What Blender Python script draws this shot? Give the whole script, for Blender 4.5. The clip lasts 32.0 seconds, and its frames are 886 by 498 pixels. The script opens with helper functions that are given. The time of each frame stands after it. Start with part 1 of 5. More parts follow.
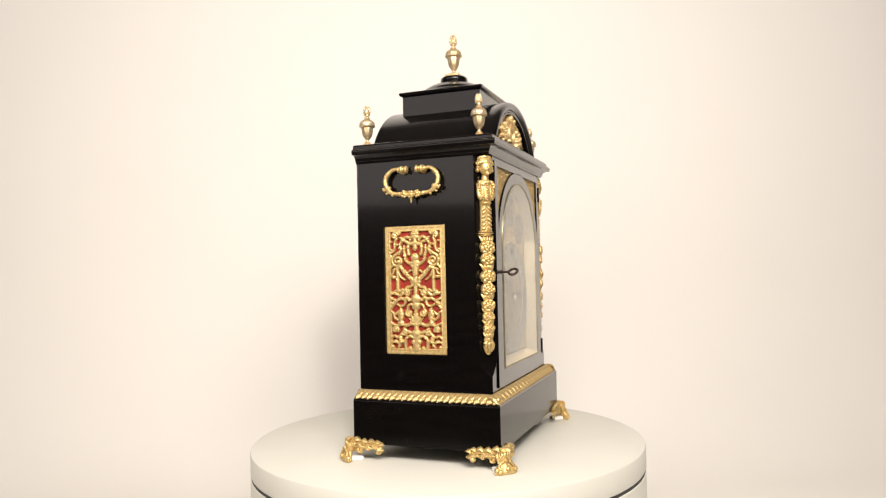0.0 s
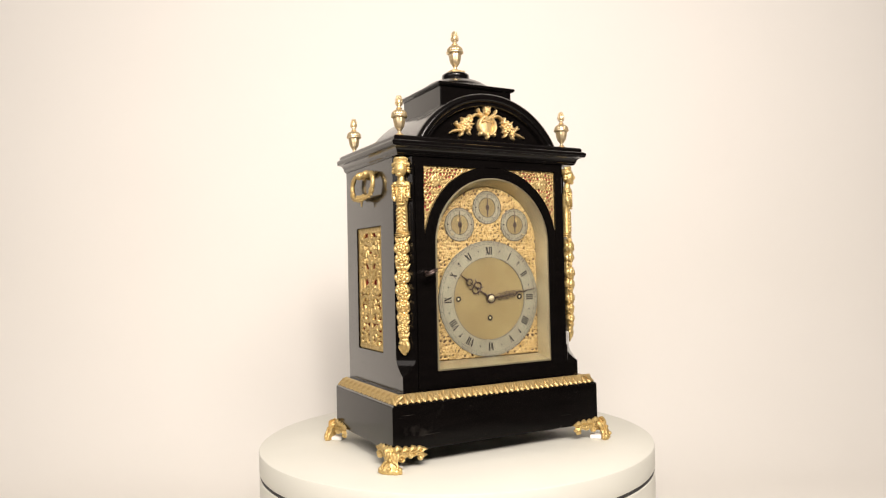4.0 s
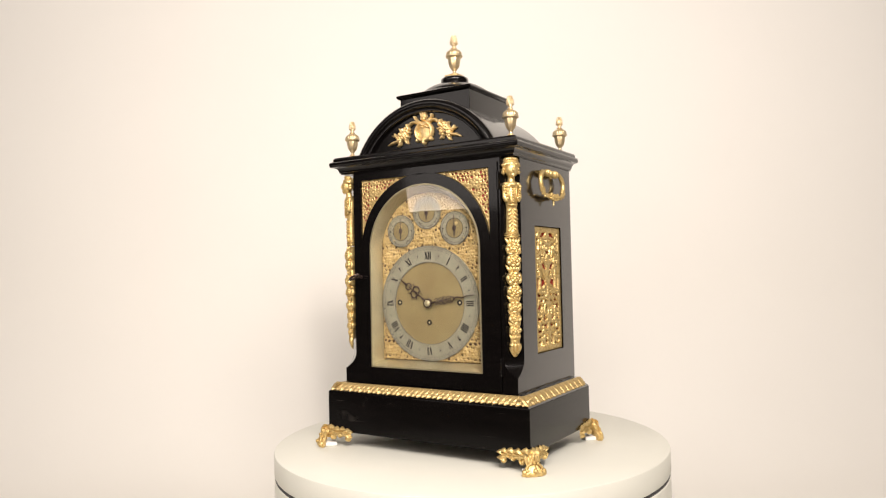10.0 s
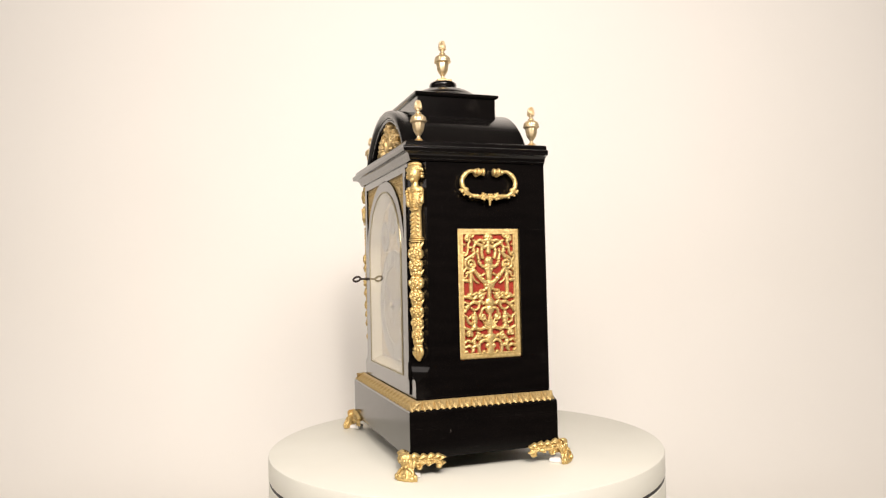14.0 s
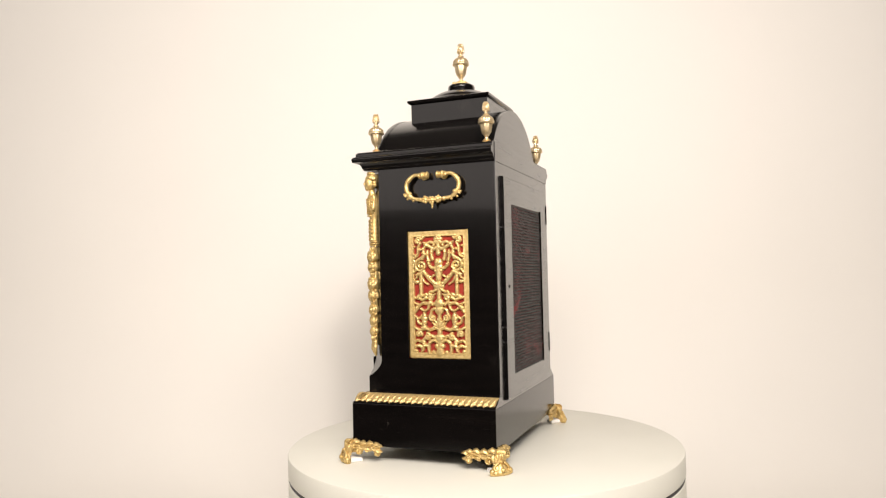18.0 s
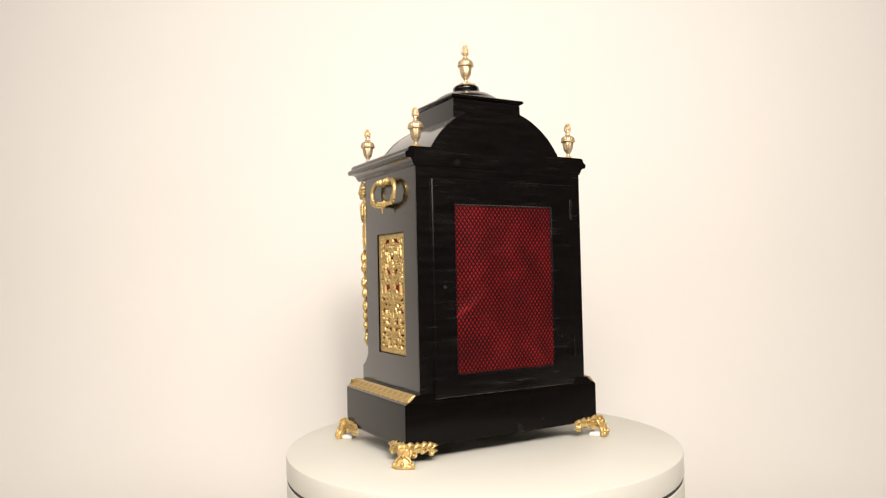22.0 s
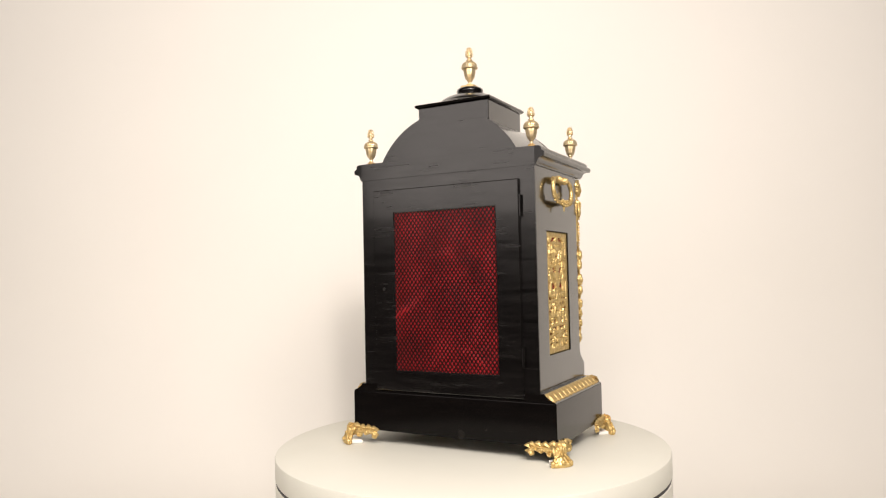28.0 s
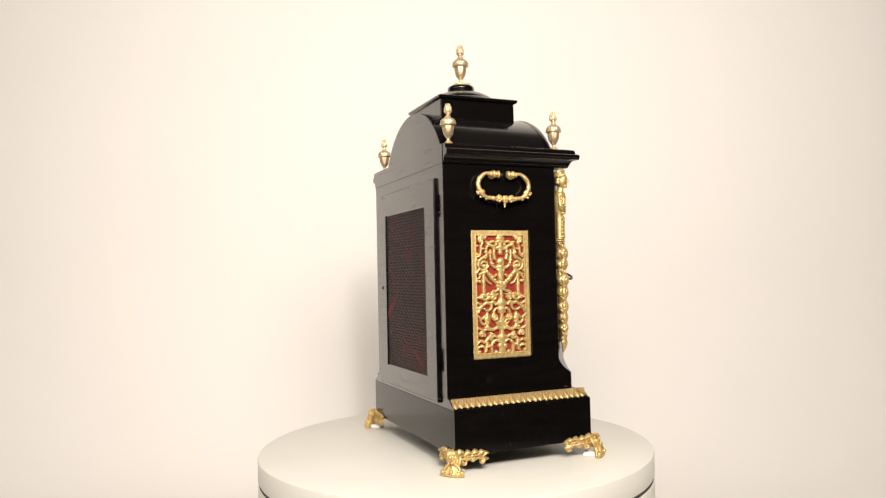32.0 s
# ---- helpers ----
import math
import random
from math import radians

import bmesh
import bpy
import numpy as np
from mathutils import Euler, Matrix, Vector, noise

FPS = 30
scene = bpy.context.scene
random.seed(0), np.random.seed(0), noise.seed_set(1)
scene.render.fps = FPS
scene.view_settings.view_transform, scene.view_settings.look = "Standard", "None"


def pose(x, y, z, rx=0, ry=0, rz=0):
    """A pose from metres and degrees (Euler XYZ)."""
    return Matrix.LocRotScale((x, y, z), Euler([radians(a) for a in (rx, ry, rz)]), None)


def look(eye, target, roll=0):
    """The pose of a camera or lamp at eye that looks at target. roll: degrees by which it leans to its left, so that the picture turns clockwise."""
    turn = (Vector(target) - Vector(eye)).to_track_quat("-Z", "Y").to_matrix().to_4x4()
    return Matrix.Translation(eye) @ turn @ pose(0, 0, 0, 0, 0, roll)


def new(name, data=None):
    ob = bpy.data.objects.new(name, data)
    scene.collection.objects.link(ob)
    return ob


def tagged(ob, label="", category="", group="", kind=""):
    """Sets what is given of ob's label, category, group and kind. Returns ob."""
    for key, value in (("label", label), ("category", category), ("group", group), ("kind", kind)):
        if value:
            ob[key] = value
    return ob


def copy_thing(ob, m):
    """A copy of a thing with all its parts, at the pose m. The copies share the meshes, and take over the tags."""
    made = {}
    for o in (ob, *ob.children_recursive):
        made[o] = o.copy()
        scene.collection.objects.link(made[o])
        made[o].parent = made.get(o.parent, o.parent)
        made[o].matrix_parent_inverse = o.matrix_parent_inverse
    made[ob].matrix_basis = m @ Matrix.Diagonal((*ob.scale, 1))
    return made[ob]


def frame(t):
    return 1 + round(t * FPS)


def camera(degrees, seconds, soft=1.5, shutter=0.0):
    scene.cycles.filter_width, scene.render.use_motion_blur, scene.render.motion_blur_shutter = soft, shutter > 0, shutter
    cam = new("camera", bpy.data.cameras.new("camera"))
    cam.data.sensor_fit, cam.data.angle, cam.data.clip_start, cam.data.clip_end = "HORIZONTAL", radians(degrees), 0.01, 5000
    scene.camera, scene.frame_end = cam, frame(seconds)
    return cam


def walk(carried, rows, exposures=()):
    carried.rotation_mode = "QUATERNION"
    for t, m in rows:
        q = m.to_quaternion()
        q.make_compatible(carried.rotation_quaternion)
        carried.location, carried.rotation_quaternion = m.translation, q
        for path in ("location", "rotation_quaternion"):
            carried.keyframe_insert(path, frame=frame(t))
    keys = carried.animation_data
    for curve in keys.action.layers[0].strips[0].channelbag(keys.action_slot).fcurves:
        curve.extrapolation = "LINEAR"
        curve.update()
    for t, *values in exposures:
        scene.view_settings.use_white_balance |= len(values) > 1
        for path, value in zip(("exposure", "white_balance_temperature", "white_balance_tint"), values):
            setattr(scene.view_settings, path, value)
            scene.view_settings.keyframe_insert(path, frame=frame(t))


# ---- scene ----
EYE = Vector((0.0, -1.2476, 0.2988))
ROLL = -1.237


def aim(pan, tilt):
    """A point that the camera looks at, from its turn to the right and upwards in degrees."""
    p, t = radians(pan), radians(tilt)
    return EYE + Vector((math.sin(p) * math.cos(t), math.cos(p) * math.cos(t), math.sin(t)))


cam = camera(63.07, 32.0, soft=1.25)
walk(cam, [(t, look(EYE, aim(pan, tilt), ROLL)) for t, pan, tilt in (
    (0, -0.05, 1.64), (1, -0.20, 1.58), (2, -0.49, 1.50), (3, -0.53, 1.51), (3.5, -0.60, 1.53), (5.5, -1.00, 1.59),
    (6, -1.08, 1.59), (7, -1.45, 1.59), (8, -1.62, 1.62), (9, -1.72, 1.73), (10, -1.83, 1.83), (10.5, -1.47, 1.93),
    (11, -1.39, 1.93), (11.5, -1.23, 1.95), (12, -1.15, 2.00), (13, -1.24, 2.00), (14, -1.40, 2.02), (14.5, -1.59, 2.02),
    (16.5, -2.34, 2.06), (17, -2.89, 1.99), (17.5, -2.91, 2.03), (18, -2.87, 2.05), (19, -2.98, 1.97), (20, -2.99, 1.99),
    (21, -2.86, 2.02), (22, -2.74, 2.00), (23, -2.45, 2.03), (24, -1.95, 2.06), (24.5, -1.95, 2.05), (25, -1.97, 2.02),
    (25.5, -1.96, 2.03), (27.5, -1.88, 2.21), (28, -1.90, 2.15), (29, -1.84, 2.10), (30, -1.68, 2.06), (30.5, -1.55, 2.10),
    (31, -1.18, 2.01), (32, -0.62, 2.12))])

# ---- light: a dark room, a small lamp over the camera's right shoulder, a soft bank above it and an added fill lamp at the side ----
world = bpy.data.worlds.new("world")
scene.world = world
world.use_nodes = True
world.node_tree.nodes["Background"].inputs[0].default_value = (1.0, 0.93, 0.84, 1)
world.node_tree.nodes["Background"].inputs[1].default_value = 0.05


def lamp(name, eye, target, sx, sy, watts, colour, spread=180):
    data = bpy.data.lights.new(name, "AREA")
    data.shape, data.size, data.size_y, data.energy, data.color = "RECTANGLE", sx, sy, watts, colour
    data.spread = radians(spread)
    ob = new(name, data)
    ob.matrix_basis = look(eye, target)
    return ob


WARM = (1.0, 0.900, 0.834)
lamp("key_softbox", (0.23, -1.60, 1.10), (0, 0, 0.3), 0.14, 0.12, 15, WARM)
lamp("front_bank", (0.20, -1.75, 1.40), (-0.28, 0.8, 0.46), 1.6, 0.60, 42, WARM, 140)
# Added unseen fill: brightens left-facing sides and softens the clock's shadow on the backdrop.
lamp("side_fill", (-1.27, -1.41, 1.05), (0, 0, 0.5), 1.60, 1.00, 12, WARM)
scene.view_settings.exposure = 0.0


# ---- materials ----
def shader(name, base, rough=0.5, metal=0.0, other=None, scale=20.0, mix=0.5, bump=0.0, bump_scale=200.0, rough_var=0.0,
           coat=0.0, detail=6.0, spec=0.5, stretch=(1, 1, 1)):
    """A Principled material: two base colours mixed by noise, roughness that varies, and fine relief."""
    m = bpy.data.materials.new(name)
    m.use_nodes = True
    n, link = m.node_tree.nodes, m.node_tree.links.new
    b = n["Principled BSDF"]
    b.inputs["Base Color"].default_value = (*base, 1)
    b.inputs["Roughness"].default_value, b.inputs["Metallic"].default_value = rough, metal
    b.inputs["Coat Weight"].default_value, b.inputs["Coat Roughness"].default_value = coat, 0.06
    b.inputs["Specular IOR Level"].default_value = spec
    co = n.new("ShaderNodeTexCoord")
    mp = n.new("ShaderNodeMapping")
    mp.inputs["Scale"].default_value = stretch
    link(co.outputs["Object"], mp.inputs["Vector"])
    tex = n.new("ShaderNodeTexNoise")
    tex.inputs["Scale"].default_value, tex.inputs["Detail"].default_value = scale, detail
    link(mp.outputs["Vector"], tex.inputs["Vector"])
    if other:
        ramp = n.new("ShaderNodeMapRange")
        ramp.inputs["From Min"].default_value, ramp.inputs["From Max"].default_value = 0.5 - 0.25 / max(mix, 0.01) * 0.5, 0.5 + 0.25
        link(tex.outputs["Fac"], ramp.inputs["Value"])
        mx = n.new("ShaderNodeMix")
        mx.data_type = "RGBA"
        mx.inputs["A"].default_value, mx.inputs["B"].default_value = (*base, 1), (*other, 1)
        link(ramp.outputs["Result"], mx.inputs["Factor"])
        link(mx.outputs["Result"], b.inputs["Base Color"])
    if rough_var:
        r = n.new("ShaderNodeMapRange")
        r.inputs["From Min"].default_value, r.inputs["From Max"].default_value = 0.3, 0.7
        r.inputs["To Min"].default_value, r.inputs["To Max"].default_value = max(0.02, rough - rough_var), rough + rough_var
        link(tex.outputs["Fac"], r.inputs["Value"])
        link(r.outputs["Result"], b.inputs["Roughness"])
    if bump:
        t2 = n.new("ShaderNodeTexNoise")
        t2.inputs["Scale"].default_value, t2.inputs["Detail"].default_value = bump_scale, 4 if bump_scale > 5 else 1.5
        link(mp.outputs["Vector"], t2.inputs["Vector"])
        bp = n.new("ShaderNodeBump")
        bp.inputs["Strength"].default_value, bp.inputs["Distance"].default_value = bump, 0.001
        link(t2.outputs["Fac"], bp.inputs["Height"])
        link(bp.outputs["Normal"], b.inputs["Normal"])
    return m


def ebony(name, rough, scratch, streak, gloss=0.23, edge=4.2):
    """Ebonised wood under polish: near black, a faint grain, hairline scratches and pale specks."""
    m = shader(name, (0.0026, 0.0022, 0.0021), rough, other=(0.0042, 0.0034, 0.0031), scale=14, mix=0.8, rough_var=(0.30 if streak else 0.06) * rough, bump=0.006 + streak,
               bump_scale=5 if streak else 60, stretch=(1, 1, 9) if streak else (1, 1, 7))
    n, link = m.node_tree.nodes, m.node_tree.links.new
    b = n["Principled BSDF"]
    lw = n.new("ShaderNodeLayerWeight")
    lw.inputs["Blend"].default_value = 0.5
    gl = n.new("ShaderNodeMapRange")
    gl.inputs["From Min"].default_value, gl.inputs["From Max"].default_value = 0.48, 0.76
    gl.inputs["To Min"].default_value, gl.inputs["To Max"].default_value = gloss, edge
    link(lw.outputs["Facing"], gl.inputs["Value"])
    link(gl.outputs["Result"], b.inputs["Specular IOR Level"])
    co = n.new("ShaderNodeTexCoord")
    src = b.inputs["Base Color"].links[0].from_socket
    for scale, size, turn, low, pale in (((5, 5, 110), 4.0, (0.25, 0.15, 0), 0.72 - 0.03 * scratch, 0.16), ((1, 1, 1), 95.0, (0, 0, 0), 0.765 - 0.03 * scratch, 0.6),
                                         ((1, 1, 1), 22.0, (0, 0, 0), 0.70 - 0.03 * scratch, 0.08)):
        mp = n.new("ShaderNodeMapping")
        mp.inputs["Scale"].default_value, mp.inputs["Rotation"].default_value = scale, turn
        link(co.outputs["Object"], mp.inputs["Vector"])
        tex = n.new("ShaderNodeTexNoise")
        tex.inputs["Scale"].default_value, tex.inputs["Detail"].default_value = size, 6
        link(mp.outputs["Vector"], tex.inputs["Vector"])
        r = n.new("ShaderNodeMapRange")
        r.inputs["From Min"].default_value, r.inputs["From Max"].default_value = low, low + 0.10
        r.inputs["To Max"].default_value = pale * scratch
        link(tex.outputs["Fac"], r.inputs["Value"])
        mx = n.new("ShaderNodeMix")
        mx.data_type = "RGBA"
        mx.inputs["B"].default_value = (0.26, 0.23, 0.20, 1)
        link(r.outputs["Result"], mx.inputs["Factor"])
        link(src, mx.inputs["A"])
        src = mx.outputs["Result"]
    link(src, b.inputs["Base Color"])
    return m


EBONY = ebony("ebonised_wood", 0.18, 0.3, 0.0, 0.16)
EBONY.node_tree.nodes["Principled BSDF"].inputs["Coat Weight"].default_value = 0.3
EBONY_WORN = ebony("scuffed_ebonised_wood", 0.16, 0.75, 0.0, 0.12, 0.8)
EBONY_BACK = ebony("streaky_ebonised_wood", 0.225, 0.55, 0.010, 0.60, 3.4)
EBONY_BACK.node_tree.nodes["Principled BSDF"].inputs["Coat Weight"].default_value = 0.25
EBONY_RUBBED = ebony("rubbed_ebonised_wood", 0.2, 0.35, 0.0, 0.32)
GILT = shader("gilt_brass", (0.78, 0.61, 0.28), 0.46, 0.74, other=(0.50, 0.33, 0.11), scale=230, mix=0.5, bump=0.6, bump_scale=520, rough_var=0.10)
GILT_PALE = shader("pale_gilt_brass", (0.80, 0.61, 0.31), 0.48, 0.72, other=(0.58, 0.40, 0.16), scale=160, mix=0.6, bump=0.4, bump_scale=600, rough_var=0.1)
AGED = shader("aged_brass", (0.82, 0.69, 0.46), 0.40, 0.82, other=(0.54, 0.39, 0.18), scale=150, mix=0.7, bump=0.35, bump_scale=500, rough_var=0.12)
BRASS = shader("satin_brass", (0.41, 0.36, 0.23), 0.38, 0.75, other=(0.31, 0.265, 0.165), scale=30, mix=0.6, bump=0.03, bump_scale=900, rough_var=0.03)
# Plate darkened in colour so the holes in the cast ornament read dark.
PLATE = shader("darkened_dial_plate", (0.07, 0.036, 0.013), 0.7, 0.3, other=(0.04, 0.018, 0.007), scale=60, mix=0.6, bump=0.1, bump_scale=900)
MATTED = shader("matted_gilt_brass", (0.175, 0.136, 0.059), 0.56, 0.30, other=(0.143, 0.106, 0.043), scale=30, mix=0.6, bump=0.10, bump_scale=1500, rough_var=0.04)
SILVERED = shader("silvered_brass", (0.200, 0.187, 0.138), 0.50, 0.34, other=(0.157, 0.145, 0.104), scale=45, mix=0.6, bump=0.04, bump_scale=1200, rough_var=0.04)
GILT_DIAL = shader("old_gilt_brass", (0.64, 0.48, 0.22), 0.46, 0.65, other=(0.40, 0.27, 0.10), scale=220, mix=0.6, bump=0.5, bump_scale=520, rough_var=0.1)
GILT_CAST = shader("dull_gilt_brass", (0.40, 0.30, 0.13), 0.44, 0.55, other=(0.25, 0.16, 0.055), scale=200, mix=0.6, bump=0.5, bump_scale=520, rough_var=0.1)
BLACK_WAX = shader("black_wax", (0.008, 0.007, 0.007), 0.5, spec=0.15)
STEEL = shader("dark_steel", (0.075, 0.05, 0.04), 0.35, 0.7, other=(0.03, 0.022, 0.02), scale=300, mix=0.6, bump=0.1)
IRON = shader("black_iron", (0.012, 0.011, 0.011), 0.5, 0.0, other=(0.02, 0.018, 0.017), scale=200, bump=0.1, spec=0.2)
RED_CLOTH = shader("red_cloth", (0.28, 0.022, 0.008), 0.85, other=(0.18, 0.010, 0.004), scale=60, mix=0.7, bump=0.4, bump_scale=1800)
PINK_CLOTH = shader("faded_red_cloth", (0.36, 0.07, 0.055), 0.85, other=(0.26, 0.035, 0.03), scale=60, mix=0.7, bump=0.4, bump_scale=1800)
SILK = shader("crimson_silk", (0.27, 0.004, 0.007), 0.42, other=(0.13, 0.0015, 0.004), scale=26, mix=0.7, bump=0.2, bump_scale=40, spec=0.32)
MESH = shader("black_wire_gauze", (0.005, 0.004, 0.004), 0.28, 0.0, other=(0.010, 0.007, 0.007), scale=200, spec=0.18)
WHITE_TOP = shader("white_laminate", (0.68, 0.675, 0.60), 0.5, other=(0.65, 0.645, 0.57), scale=5, mix=0.6, bump=0.02, bump_scale=300, rough_var=0.06)
PAPER = shader("white_backdrop_paper", (0.82, 0.80, 0.75), 0.9, other=(0.79, 0.77, 0.72), scale=1.2, mix=0.5, bump=0.03, bump_scale=60, spec=0.1)
ROOM = shader("grey_room_paint", (0.05, 0.048, 0.046), 0.9, other=(0.04, 0.038, 0.036), scale=2, mix=0.5, spec=0.1)
CEILING = shader("grey_ceiling_paint", (0.22, 0.215, 0.21), 0.9, other=(0.19, 0.185, 0.18), scale=3, mix=0.5)
FELT = shader("white_felt", (0.72, 0.70, 0.66), 0.9, other=(0.7, 0.69, 0.66), scale=300, mix=0.5, bump=0.3, bump_scale=900)
GAP = shader("gap_black", (0.015, 0.015, 0.015), 0.6, other=(0.03, 0.03, 0.03), scale=80, mix=0.5)
GLASS = bpy.data.materials.new("clear_glass")
GLASS.use_nodes = True
_b = GLASS.node_tree.nodes["Principled BSDF"]
_b.inputs["Base Color"].default_value, _b.inputs["Roughness"].default_value = (0.97, 0.98, 0.97, 1), 0.0
_b.inputs["Transmission Weight"].default_value, _b.inputs["IOR"].default_value = 1.0, 1.65


# ---- mesh helpers ----
def part(name, bm, material, parent, label="", smooth=False, category="", kind=""):
    """Links a bmesh as one mesh object under a thing or a part."""
    me = bpy.data.meshes.new(name)
    bmesh.ops.recalc_face_normals(bm, faces=bm.faces[:])
    bm.to_mesh(me)
    bm.free()
    me.materials.append(material)
    if smooth:
        me.shade_smooth()
        if smooth != True:
            me.set_sharp_from_angle(angle=radians(smooth))
    ob = new(name, me)
    ob.parent = parent
    return tagged(ob, label, category, "", kind)


def again(ob, parent, m):
    """The same part once more, with its own pieces, on the same meshes."""
    o = copy_thing(ob, m)
    o.parent = parent
    return o


def empty(name, label, category, kind=""):
    return tagged(new(name), label, category, "", kind)


def box(bm, x0, x1, y0, y1, z0, z1, bevel=0.0):
    v = [bm.verts.new((x, y, z)) for z in (z0, z1) for x, y in ((x0, y0), (x1, y0), (x1, y1), (x0, y1))]
    f = [bm.faces.new([v[i] for i in q]) for q in ((3, 2, 1, 0), (4, 5, 6, 7), (0, 1, 5, 4), (1, 2, 6, 5), (2, 3, 7, 6), (3, 0, 4, 7))]
    if bevel:
        bmesh.ops.bevel(bm, geom=list({e for q in f for e in q.edges}), offset=bevel, segments=2, affect="EDGES", profile=0.6)


def loft(bm, loops, cap=True):
    """Skins equal closed loops of points one after the other."""
    rings = [[bm.verts.new(p) for p in loop] for loop in loops]
    n = len(rings[0])
    for a, b in zip(rings, rings[1:]):
        for i in range(n):
            bm.faces.new((a[i], a[(i + 1) % n], b[(i + 1) % n], b[i]))
    if cap:
        bm.faces.new(rings[0][::-1])
        bm.faces.new(rings[-1])


def prism(bm, outline, y0, y1):
    """An outline in x and z, pulled through from y0 to y1."""
    loft(bm, [[(x, y, z) for x, z in outline] for y in (y0, y1)])


def lathe(bm, profile, centre=(0, 0, 0), n=32, flute=0.0, lobes=8, span=(0, 0)):
    """Turns (radius, height) about the upright axis; between the heights of span it is fluted."""
    rings = []
    for r, z in profile:
        k = flute if span[0] <= z <= span[1] else 0
        rings.append([(centre[0] + max(r, 1e-5) * (1 + k * math.cos(lobes * a)) * math.cos(a),
                       centre[1] + max(r, 1e-5) * (1 + k * math.cos(lobes * a)) * math.sin(a), centre[2] + z)
                      for a in [2 * math.pi * i / n for i in range(n)]])
    loft(bm, rings)


def tube(bm, points, radii, n=8, flat=1.0, side=None):
    """A round bar along points; flat widens it along the direction side."""
    pts = [Vector(p) for p in points]
    loops = []
    for i, p in enumerate(pts):
        d = (pts[min(i + 1, len(pts) - 1)] - pts[max(i - 1, 0)]).normalized()
        u = Vector(side).normalized() if side else (Vector((0, 0, 1)) if abs(d.z) < 0.9 else Vector((1, 0, 0)))
        u = (u - d * u.dot(d)).normalized()
        w = d.cross(u)
        r = radii[i] if isinstance(radii, (list, tuple)) else radii
        loops.append([p + (u * math.cos(a) * flat + w * math.sin(a)) * r for a in [2 * math.pi * k / n for k in range(n)]])
    loft(bm, loops)


def blob(bm, centre, rx, ry, rz, m=None, div=2, rough=0.0):
    """A lumpy ellipsoid; m turns it."""
    made = bmesh.ops.create_icosphere(bm, subdivisions=div, radius=1)["verts"]
    for v in made:
        k = 1 + rough * noise.noise(v.co * 2.5 + Vector(centre) * 300)
        v.co = Vector((v.co.x * rx * k, v.co.y * ry * k, v.co.z * rz * k))
        if m:
            v.co = m @ v.co
        v.co += Vector(centre)


def curve(points, steps=8):
    """A smooth line through points (Catmull-Rom)."""
    p = [Vector(q) for q in points]
    p = [2 * p[0] - p[1], *p, 2 * p[-1] - p[-2]]
    out = []
    for i in range(1, len(p) - 2):
        for k in range(steps):
            t = k / steps
            out.append(0.5 * (2 * p[i] + (p[i + 1] - p[i - 1]) * t + (2 * p[i - 1] - 5 * p[i] + 4 * p[i + 1] - p[i + 2]) * t * t
                              + (3 * p[i] - p[i - 1] - 3 * p[i + 1] + p[i + 2]) * t ** 3))
    return out + [p[-2]]


